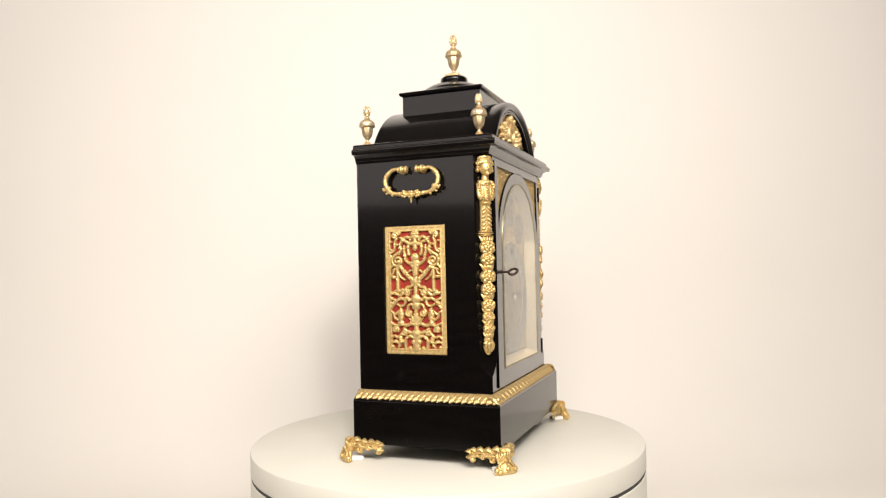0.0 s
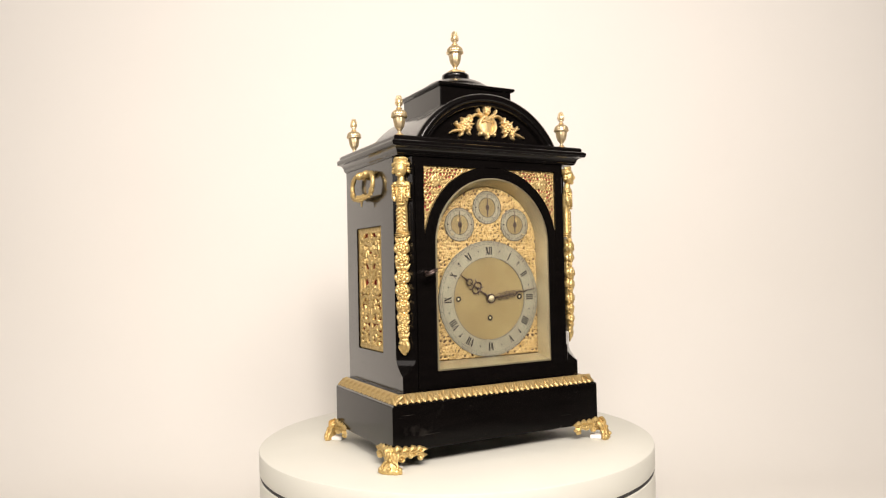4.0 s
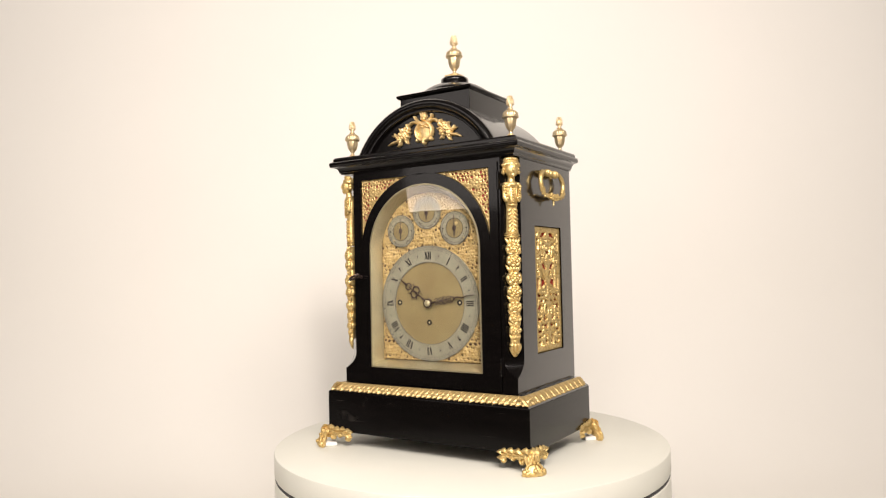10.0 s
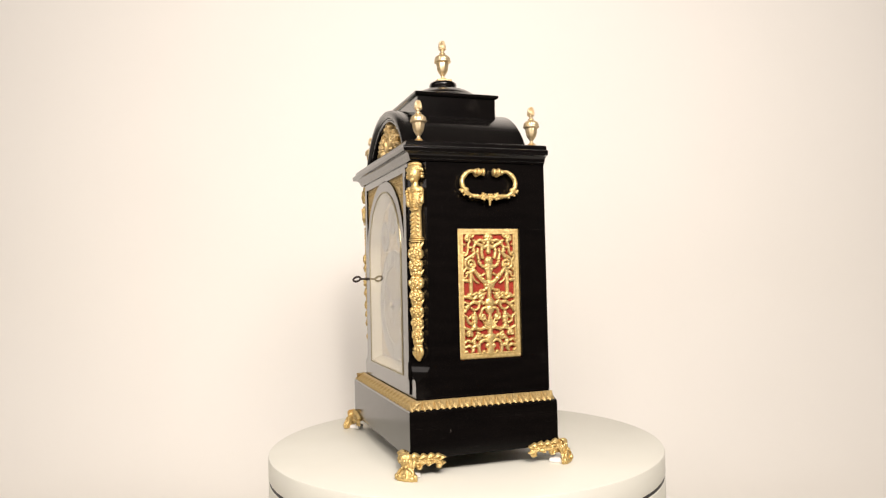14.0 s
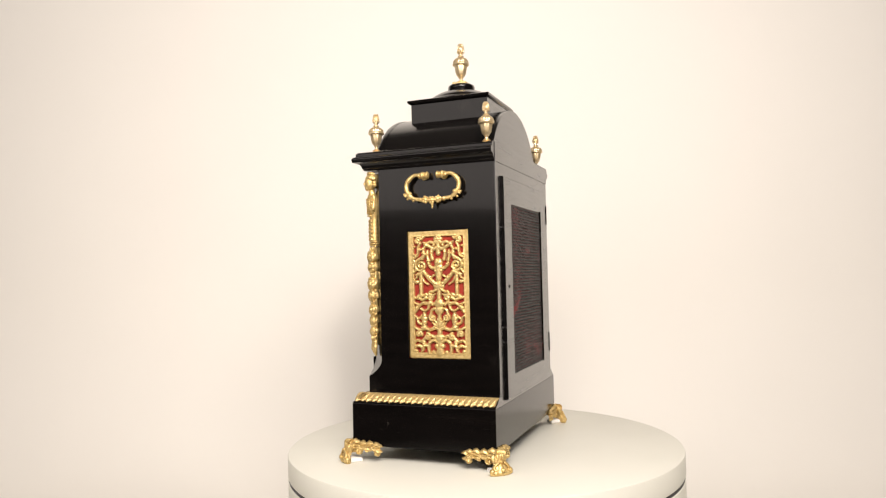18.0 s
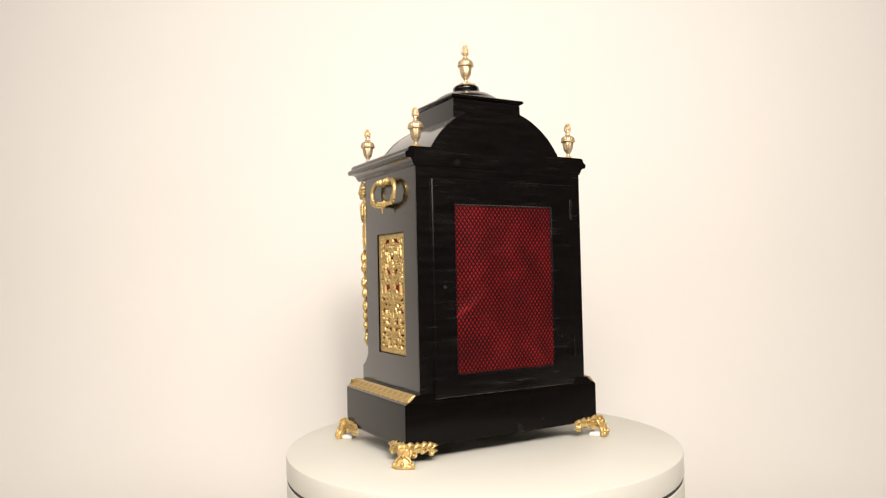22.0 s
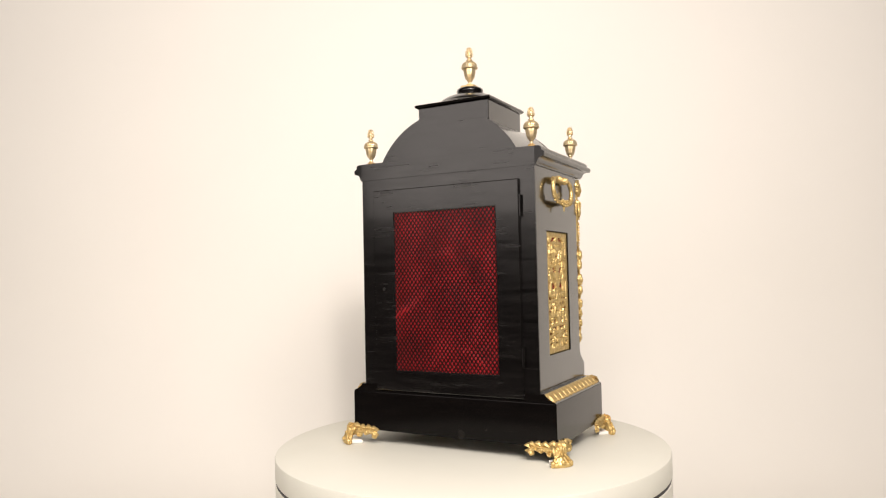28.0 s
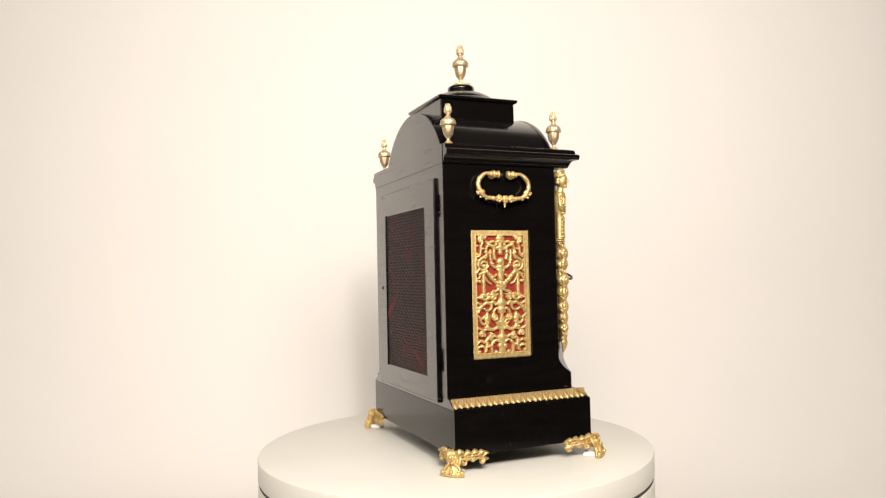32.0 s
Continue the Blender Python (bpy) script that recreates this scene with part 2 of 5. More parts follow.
# ---- cast and pierced relief: strokes raised on a fine grid ----
class Relief:
    def __init__(self, u0, u1, v0, v1, step):
        self.u0, self.v0, self.step, self.gain = u0, v0, step, 1.0
        self.h = np.zeros((int((u1 - u0) / step) + 2, int((v1 - v0) / step) + 2))

    def dot(self, u, v, r, height):
        s, r = self.step, r * self.gain
        i0, i1 = max(0, int((u - r - self.u0) / s)), min(self.h.shape[0], int((u + r - self.u0) / s) + 2)
        j0, j1 = max(0, int((v - r - self.v0) / s)), min(self.h.shape[1], int((v + r - self.v0) / s) + 2)
        if i0 >= i1 or j0 >= j1:
            return
        a = self.u0 + s * np.arange(i0, i1)[:, None] - u
        b = self.v0 + s * np.arange(j0, j1)[None, :] - v
        d = 1 - (a * a + b * b) / (r * r)
        self.h[i0:i1, j0:j1] = np.maximum(self.h[i0:i1, j0:j1], height * np.sqrt(np.maximum(d, 0)))

    def line(self, pts, r0, r1, height, mirror=False):
        pts = [Vector((*p[:2], 0)) for p in pts]
        total = sum((b - a).length for a, b in zip(pts, pts[1:])) or 1
        run = 0
        for a, b in zip(pts, pts[1:]):
            n = max(1, int((b - a).length / (self.step * 0.8)))
            for k in range(n + 1):
                q = a.lerp(b, k / n)
                f = (run + (b - a).length * k / n) / total
                r = r0 + (r1 - r0) * f
                self.dot(q.x, q.y, r, height)
                if mirror:
                    self.dot(-q.x, q.y, r, height)
            run += (b - a).length

    def scroll(self, u, v, r, turns, start, way, w0, w1, height, mirror=False):
        pts = []
        for k in range(40):
            f = k / 39
            a = radians(start) + way * f * turns * 2 * math.pi
            pts.append((u + r * (1 - 0.8 * f) * math.cos(a), v + r * (1 - 0.8 * f) * math.sin(a)))
        self.line(pts, w0, w1, height, mirror)
        self.dot(*pts[-1], w0 * 1.3, height * 1.15)
        if mirror:
            self.dot(-pts[-1][0], pts[-1][1], w0 * 1.3, height * 1.15)

    def leaf(self, u, v, angle, length, width, height, mirror=False, bend=0.4):
        pts, a = [(u, v)], radians(angle)
        for k in range(8):
            pts.append((pts[-1][0] + length / 8 * math.cos(a), pts[-1][1] + length / 8 * math.sin(a)))
            a += bend / 8
        half = len(pts) // 2
        self.line(pts[:half + 1], width * 0.35, width, height, mirror)
        self.line(pts[half:], width, width * 0.2, height, mirror)

    def flower(self, u, v, r, height, petals=6, mirror=False):
        for s in ((1, -1) if mirror else (1,)):
            for k in range(petals):
                a = 2 * math.pi * k / petals
                self.dot(s * u + 0.6 * r * math.cos(a), v + 0.6 * r * math.sin(a), 0.42 * r, height)
            self.dot(s * u, v, 0.36 * r, height * 1.3)

    def cells(self, pitch, bar, height, seed):
        """A net of rounded bars round uneven holes, as in fine cast piercing."""
        rnd = random.Random(seed)
        s, (n, m) = self.step, self.h.shape
        nu, nv = int(n * s / pitch) + 3, int(m * s / pitch / 0.87) + 3
        f1, f2 = np.full((n, m), 9.0), np.full((n, m), 9.0)
        for i in range(nu):
            for j in range(nv):
                a = self.u0 + (i - 1 + 0.5 * (j % 2) + rnd.uniform(-0.42, 0.42)) * pitch
                b = self.v0 + (j - 1 + rnd.uniform(-0.42, 0.42)) * pitch * 0.87
                i0, i1 = max(0, int((a - 2.2 * pitch - self.u0) / s)), min(n, int((a + 2.2 * pitch - self.u0) / s))
                j0, j1 = max(0, int((b - 2.2 * pitch - self.v0) / s)), min(m, int((b + 2.2 * pitch - self.v0) / s))
                if i0 >= i1 or j0 >= j1:
                    continue
                d = np.hypot(self.u0 + s * np.arange(i0, i1)[:, None] - a, self.v0 + s * np.arange(j0, j1)[None, :] - b)
                p, q = f1[i0:i1, j0:j1], f2[i0:i1, j0:j1]
                f2[i0:i1, j0:j1] = np.minimum(q, np.maximum(p, d))
                f1[i0:i1, j0:j1] = np.minimum(p, d)
        d = (f2 - f1) / (2 * bar)
        self.h = np.maximum(self.h, height * np.sqrt(np.maximum(0, 1 - d * d)))

    def clip(self, inside):
        s = self.step
        u = self.u0 + s * np.arange(self.h.shape[0])[:, None] + 0 * self.h
        v = self.v0 + s * np.arange(self.h.shape[1])[None, :] + 0 * self.h
        self.h[~inside(u, v)] = 0

    def build(self, name, place, material, parent, label=""):
        """place turns (u, v, height) into a point."""
        h, s = self.h, self.step
        idx, verts, faces = {}, [], []

        def vert(i, j):
            if (i, j) not in idx:
                idx[i, j] = len(verts)
                verts.append(place(self.u0 + s * i, self.v0 + s * j, h[i, j]))
            return idx[i, j]
        on = h > 0
        cells = on[:-1, :-1].astype(int) + on[1:, :-1] + on[1:, 1:] + on[:-1, 1:]
        for i, j in zip(*np.nonzero(cells >= 2)):
            faces.append((vert(i, j), vert(i + 1, j), vert(i + 1, j + 1), vert(i, j + 1)))
        me = bpy.data.meshes.new(name)
        me.from_pydata(verts, [], faces)
        me.materials.append(material)
        me.shade_smooth()
        ob = new(name, me)
        ob.parent = parent
        return tagged(ob, label)


# ---- the studio ----
FLOOR_Z = -0.1865


def studio():
    bm = bmesh.new()
    prof = [(-0.50, FLOOR_Z), (-0.2, FLOOR_Z), (0.1, FLOOR_Z)]
    prof += [(0.35 + 0.45 * math.sin(a), FLOOR_Z + 0.45 - 0.45 * math.cos(a)) for a in [radians(5 * k) for k in range(19)]]
    prof += [(0.8, 1.0), (0.8, 2.4)]
    xs = [-2.6 + 0.2 * k for k in range(27)]
    grid = [[bm.verts.new((x, y, z)) for y, z in prof] for x in xs]
    low = [[bm.verts.new((x, y + (0.03 if z > -0.1 else 0), z - (0.03 if z <= 0.3 else 0))) for y, z in prof] for x in xs]
    for g, flip in ((grid, False), (low, True)):
        for a, b in zip(g, g[1:]):
            for i in range(len(prof) - 1):
                q = (a[i], b[i], b[i + 1], a[i + 1])
                bm.faces.new(q[::-1] if flip else q)
    part("backdrop", bm, PAPER, None, "seamless white paper backdrop curving from floor to wall", smooth=True, kind="structure", category="backdrop")
    for name, b, m, lab in (("wall_left", (-2.75, -2.6, -3.3, 1.0, -0.3, 2.5), ROOM, "dim grey studio side wall"),
                            ("wall_right", (2.6, 2.75, -3.3, 1.0, -0.3, 2.5), ROOM, "dim grey studio side wall"),
                            ("wall_behind", (-2.6, 2.6, -3.45, -3.3, -0.3, 2.5), ROOM, "dim grey studio wall behind the camera"),
                            ("wall_back", (-2.6, 2.6, 0.9, 1.0, -0.3, 2.5), ROOM, "plain wall behind the paper backdrop"),
                            ("ceiling", (-2.75, 2.75, -3.45, 1.0, 2.5, 2.6), CEILING, "plain painted studio ceiling"),
                            ("floor", (-2.75, 2.75, -3.45, 1.0, -0.40, FLOOR_Z - 0.0305), ROOM, "grey studio floor under the backdrop")):
        bm = bmesh.new()
        box(bm, *b)
        part(name, bm, m, None, lab, kind="structure", category=name.split("_")[0])


studio()


# ---- the turntable ----
TABLE_Z = 0.0135


def turntable():
    top = empty("turntable", "round white laminate display turntable turning slowly", "turntable")
    top.location.z = TABLE_Z
    bm = bmesh.new()
    lathe(bm, [(0.05, -0.0362), (0.324, -0.0362), (0.3265, -0.0350), (0.3275, -0.033), (0.3275, -0.003), (0.3268, -0.001), (0.325, 0.0), (0.05, 0.0)], n=160)
    part("disc", bm, WHITE_TOP, top, smooth=30)
    # Black ring stands in for the shadow gap between disc and drum.
    bm = bmesh.new()
    lathe(bm, [(0.05, -0.0402), (0.3262, -0.0402), (0.3262, -0.0364), (0.05, -0.0364)], n=120)
    part("gap_ring", bm, GAP, top, "thin black ring standing in for the shaded gap under the disc", smooth=30)
    bm = bmesh.new()
    lathe(bm, [(0.05, -0.2), (0.3272, -0.2), (0.3272, -0.0420), (0.3260, -0.0404), (0.05, -0.0404)], n=160)
    part("drum", bm, WHITE_TOP, top, smooth=30)
    return top


TABLE = turntable()

# ---- the clock: its own space has -y to the front and its feet at TABLE_Z ----
CLOCK = empty("bracket_clock", "ebonised antique bracket clock with gilt brass mounts on a white turntable", "clock")
YF, YB = -0.1335, 0.0815          # front of the case, back of the case
HX = 0.160                        # half the case's width
ARCH_Z, ARCH_R = 0.335, 0.1035    # the arch of the glazed door


def moulding(name, hx, yf, yb, profile, label=""):
    """A moulding round front and sides from (overhang, height), flush at the back."""
    bm = bmesh.new()
    loft(bm, [[(-hx - o, yb, z), (-hx - o, yf - o, z), (hx + o, yf - o, z), (hx + o, yb, z)] for o, z in profile])
    return part(name, bm, EBONY_RUBBED if name == "cornice" else EBONY, CLOCK, label)


def case():
    bm = bmesh.new()
    box(bm, -0.185, 0.185, -0.151, 0.0815, 0.0385, 0.1035, 0.0012)
    part("plinth_base", bm, EBONY_WORN, CLOCK, "black plinth with scuffs and dust")
    moulding("sloping_moulding", 0.163, -0.1300, YB, [(0.0215, 0.1036), (0.0195, 0.1055), (0.012, 0.109), (0.005, 0.1145), (0.0035, 0.1172), (-0.01, 0.1172)])
    # the case behind the dial, with canted front corners that end in scooped stops
    bm = bmesh.new()
    scoop = [(0.0, 0.1174), (0.0, 0.142)]
    scoop += [(0.022 * math.sin(math.pi / 2 * k / 16) ** 0.85, 0.142 + 0.026 * k / 16) for k in range(1, 17)]
    scoop += [(0.022, 0.30), (0.022, 0.4665)]
    y0, y1, z0, z1 = -0.0640, 0.0370, 0.1705, 0.3675          # the openings for the side frets
    box(bm, -0.1540, 0.1540, -0.111, YB - 0.002, 0.1174, 0.4665)
    part("case_body", bm, EBONY, CLOCK, "polished black case carcass", smooth=False)
    for s in (-1, 1):
        bm = bmesh.new()
        outer, inner = (-0.111, YB - 0.002, 0.1174, 0.4665), (y0, y1, z0, z1)
        loft(bm, [[(s * x, ya, za), (s * x, yb, za), (s * x, yb, zb), (s * x, ya, zb)] for (ya, yb, za, zb), x in (
            (outer, 0.1540), (outer, HX), (inner, HX), (inner, 0.1540), (outer, 0.1540))], cap=False)
        bmesh.ops.remove_doubles(bm, verts=bm.verts[:], dist=1e-6)
        part("side_board", bm, EBONY, CLOCK, "polished black case side cut out for the fret")
    bm = bmesh.new()
    box(bm, -HX + 0.0002, HX - 0.0002, YB - 0.0019, YB, 0.1176, 0.4663)
    part("back_board", bm, EBONY_BACK, CLOCK, "scratched black back board with a streaky sheen")
    for s in (-1, 1):
        bm = bmesh.new()
        loops = []
        for c, z in scoop:
            k = c / 0.022
            loops.append([(s * 0.1352, -0.1112, z), (s * 0.1352, YF, z), (s * (HX - 0.022 * k), YF, z), (s * HX, YF + 0.0222 * k, z), (s * HX, -0.1112, z)])
        loft(bm, loops)
        part("corner_post", bm, EBONY, CLOCK, "canted corner post with a scooped stop", smooth=35)
    bm = bmesh.new()
    box(bm, -0.1352, 0.1352, YF, -0.1112, 0.1174, 0.1215)
    part("bottom_rail", bm, EBONY, CLOCK)
    bm = bmesh.new()
    box(bm, -0.1352, 0.1352, YF, -0.1112, 0.4605, 0.4665)
    part("top_rail", bm, EBONY, CLOCK)
    prof = [(0.000, 0.4665), (0.0025, 0.4668), (0.003, 0.4690), (0.0045, 0.4700)]
    prof += [(0.0045 + 0.0085 * (1 - math.cos(a)), 0.4700 + 0.0085 * math.sin(a)) for a in [radians(15 * k) for k in range(1, 7)]]
    prof += [(0.0155, 0.4788), (0.0162, 0.4805)]
    prof += [(0.0125 + 0.0042 * math.cos(a), 0.4835 + 0.0042 * math.sin(a)) for a in [radians(-40 + 20 * k) for k in range(7)]]
    prof += [(0.0115, 0.4885), (0.0115, 0.4920), (0.0095, 0.4945), (0.0065, 0.4955), (-0.02, 0.4958)]
    c = moulding("cornice", HX, YF, YB, prof, "black moulded cornice with worn bright edges")
    bm = bmesh.new()
    box(bm, -0.1610, 0.1610, YB - 0.001, YB + 0.0008, 0.4666, 0.4953)
    part("cornice_back", bm, EBONY_BACK, CLOCK, "flat black back of the cornice with a streaky sheen")
    # the domed top: a barrel with a moulded front arch, a plinth and a turned stand
    R, cz = 0.1432, 0.4293
    a0 = math.acos(0.127 / R)
    arc = [(R * math.cos(a), cz + R * math.sin(a)) for a in [a0 + (math.pi - 2 * a0) * k / 40 for k in range(41)]]
    bm = bmesh.new()
    prism(bm, [*arc, (-0.127, 0.4950), (0.127, 0.4950)], -0.122, YB - 0.0145)
    top = part("barrel_dome", bm, EBONY, CLOCK, "black barrel-shaped domed top", smooth=30)
    bm = bmesh.new()
    prism(bm, [*arc, (-0.127, 0.4960), (0.127, 0.4960)], YB - 0.0144, YB - 0.0125)
    part("dome_back", bm, EBONY_BACK, CLOCK, "arched black back of the dome with a streaky sheen")
    bm = bmesh.new()
    prof = [(0.0004, -0.1222), (0.0006, -0.1275), (-0.0006, -0.1318), (-0.0032, -0.1345), (-0.0066, -0.1353), (-0.0100, -0.1345), (-0.0124, -0.1320), (-0.0134, -0.1294), (-0.0150, -0.1290),
            (-0.0162, -0.1300), (-0.0180, -0.1298), (-0.0192, -0.1280), (-0.0198, -0.1254), (-0.0200, -0.1222)]
    loops = []
    for k in range(49):
        a = a0 + (math.pi - 2 * a0) * k / 48
        loops.append([((R + o) * math.cos(a), y, max(0.4955, cz + (R + o) * math.sin(a))) for o, y in prof])
    loft(bm, loops)
    part("arch_moulding", bm, EBONY_RUBBED, CLOCK, smooth=35)
    bm = bmesh.new()
    box(bm, -0.0665, 0.0665, -0.0935, 0.0415, 0.545, 0.5885, 0.001)
    part("upper_plinth", bm, EBONY, CLOCK, "small black pedestal block on the dome")
    bm = bmesh.new()
    box(bm, -0.0660, 0.0660, 0.0405, 0.0422, 0.546, 0.5880)
    part("pedestal_back", bm, EBONY_BACK, CLOCK, "worn black back of the pedestal block")
    bm = bmesh.new()
    loft(bm, [[(-0.0665 - o, 0.0415 + o, z), (-0.0665 - o, -0.0935 - o, z), (0.0665 + o, -0.0935 - o, z), (0.0665 + o, 0.0415 + o, z)]
              for o, z in ((0.0005, 0.5882), (0.0025, 0.5890), (0.0045, 0.5905), (0.0052, 0.5925), (0.0045, 0.5945), (0.002, 0.5956), (-0.01, 0.5958))])
    part("pedestal_lip", bm, EBONY_RUBBED, CLOCK)
    bm = bmesh.new()
    lathe(bm, [(0.0600, 0.5958), (0.0604, 0.5985), (0.0590, 0.6000), (0.0570, 0.6008), (0.0560, 0.6025), (0.0510, 0.6068), (0.0440, 0.6110), (0.0370, 0.6140), (0.0310, 0.6158), (0.0275, 0.6166),
               (0.0235, 0.6180), (0.0222, 0.6200), (0.0232, 0.6215), (0.0236, 0.6245), (0.0228, 0.6275), (0.0200, 0.6295), (0.0140, 0.6304), (0.005, 0.6306)], (0, -0.026, 0), 64)
    part("turned_stand", bm, EBONY_RUBBED, CLOCK, "turned black stepped stand under the top finial", smooth=40)


case()


def finials():
    bowl = [(.075, .05), (.095, .06), (.070, .08), (.042, .11), (.036, .145), (.050, .165), (.068, .18), (.066, .20), (.085, .215), (.108, .26), (.124, .33), (.136, .41), (.140, .455)]
    shoulder = [(.140, .455), (.168, .462), (.184, .475), (.190, .495), (.182, .515), (.170, .522), (.172, .545), (.160, .585), (.132, .62), (.095, .645), (.058, .658), (.052, .67), (.070, .68), (.068, .695),
                (.046, .705), (.036, .73), (.046, .745), (.062, .752), (.060, .765), (.02, .77)]

    def one(height, place, label, square):
        bm = bmesh.new()
        lathe(bm, [(1.05 * r * height, z * height) for r, z in bowl], n=48, flute=0.055, lobes=8, span=(0.21 * height, 0.44 * height))
        f = part("finial", bm, AGED, CLOCK, label, smooth=60)
        bm = bmesh.new()
        lathe(bm, [(1.05 * r * height, z * height) for r, z in shoulder], n=64, flute=0.05, lobes=16, span=(0.53 * height, 0.645 * height))
        part("gadrooned_lid", bm, AGED, f, smooth=60)
        bm = bmesh.new()
        # pine-cone tip: a core under rows of lapping scales
        core = [(.03, .765), (.068, .785), (.084, .82), (.082, .85), (.064, .90), (.040, .95), (.016, .985), (.002, 1.0)]
        lathe(bm, [(r * height, z * height) for r, z in core], n=24)
        for row in range(6):
            z = .795 + .034 * row
            r = .078 * (1 - ((row - .8) / 6.4) ** 2)
            m = 9 - row // 2
            for k in range(m):
                a = 2 * math.pi * (k + 0.5 * (row % 2)) / m
                blob(bm, (r * height * math.cos(a), r * height * math.sin(a), z * height), .020 * height, .020 * height, .028 * height, div=1)
        part("acorn_tip", bm, AGED, f, smooth=60)
        bm = bmesh.new()
        if square:
            box(bm, -.170 * height, .170 * height, -.170 * height, .170 * height, 0.0, .050 * height, 0.0010)
            lathe(bm, [(.145 * height, .050 * height), (.135 * height, .066 * height), (.10 * height, .080 * height), (.06 * height, .095 * height)], n=32)
        else:
            lathe(bm, [(.125 * height, 0), (.128 * height, .018 * height), (.110 * height, .034 * height), (.085 * height, .048 * height), (.06 * height, .062 * height)], n=32)
        part("base", bm, GILT_PALE, f, "pale brass finial base", smooth=30)
        f.location = place
        return f
    one(0.0735, (0, -0.026, 0.6305), "gilt brass urn finial on the turned stand", True)
    f = one(0.0635, (-0.1505, -0.1186, 0.4957), "gilt brass urn finial on the cornice", False)
    for x, y in ((0.1505, -0.1186), (-0.1505, 0.0666), (0.1505, 0.0666)):
        again(f, CLOCK, pose(x, y, 0.4957))


finials()


# ---- the glazed front door ----
def arch_outline(grow, z0, n=48):
    """The door opening's outline, anticlockwise from the lower left, widened by grow."""
    r = ARCH_R + grow
    pts = [(-r, z0 - grow), (r, z0 - grow), (r, ARCH_Z)]
    pts += [(r * math.cos(a), ARCH_Z + r * math.sin(a)) for a in [math.pi * k / n for k in range(1, n)]]
    return pts + [(-r, ARCH_Z)]


def spandrel(u, v):
    return (np.abs(u) < 0.1205) & (v < 0.4533) & (v > ARCH_Z) & (u * u + (v - ARCH_Z) ** 2 > 0.1208 ** 2)


def curls(rel, inside, count, size, width, height, seed, mirror=True):
    """Fills a field with small cast curls, leaves and rosettes."""
    rnd = random.Random(seed)
    n, s = rel.h.shape, rel.step
    for _ in range(count):
        u, v = rel.u0 + rnd.random() * n[0] * s, rel.v0 + rnd.random() * n[1] * s
        if (mirror and u < 0) or not inside(np.array(u), np.array(v)):
            continue
        k = rnd.random()
        if k < 0.55:
            rel.scroll(u, v, size * rnd.uniform(0.7, 1.2), rnd.uniform(0.8, 1.2), rnd.uniform(0, 360), rnd.choice((-1, 1)), width, width * 0.8, height, mirror)
        elif k < 0.85:
            rel.leaf(u, v, rnd.uniform(0, 360), size * 2.2, width * 1.5, height * rnd.uniform(0.8, 1.3), mirror, rnd.uniform(-1.5, 1.5))
        else:
            rel.flower(u, v, size * 0.8, height * 1.3, 5, mirror)


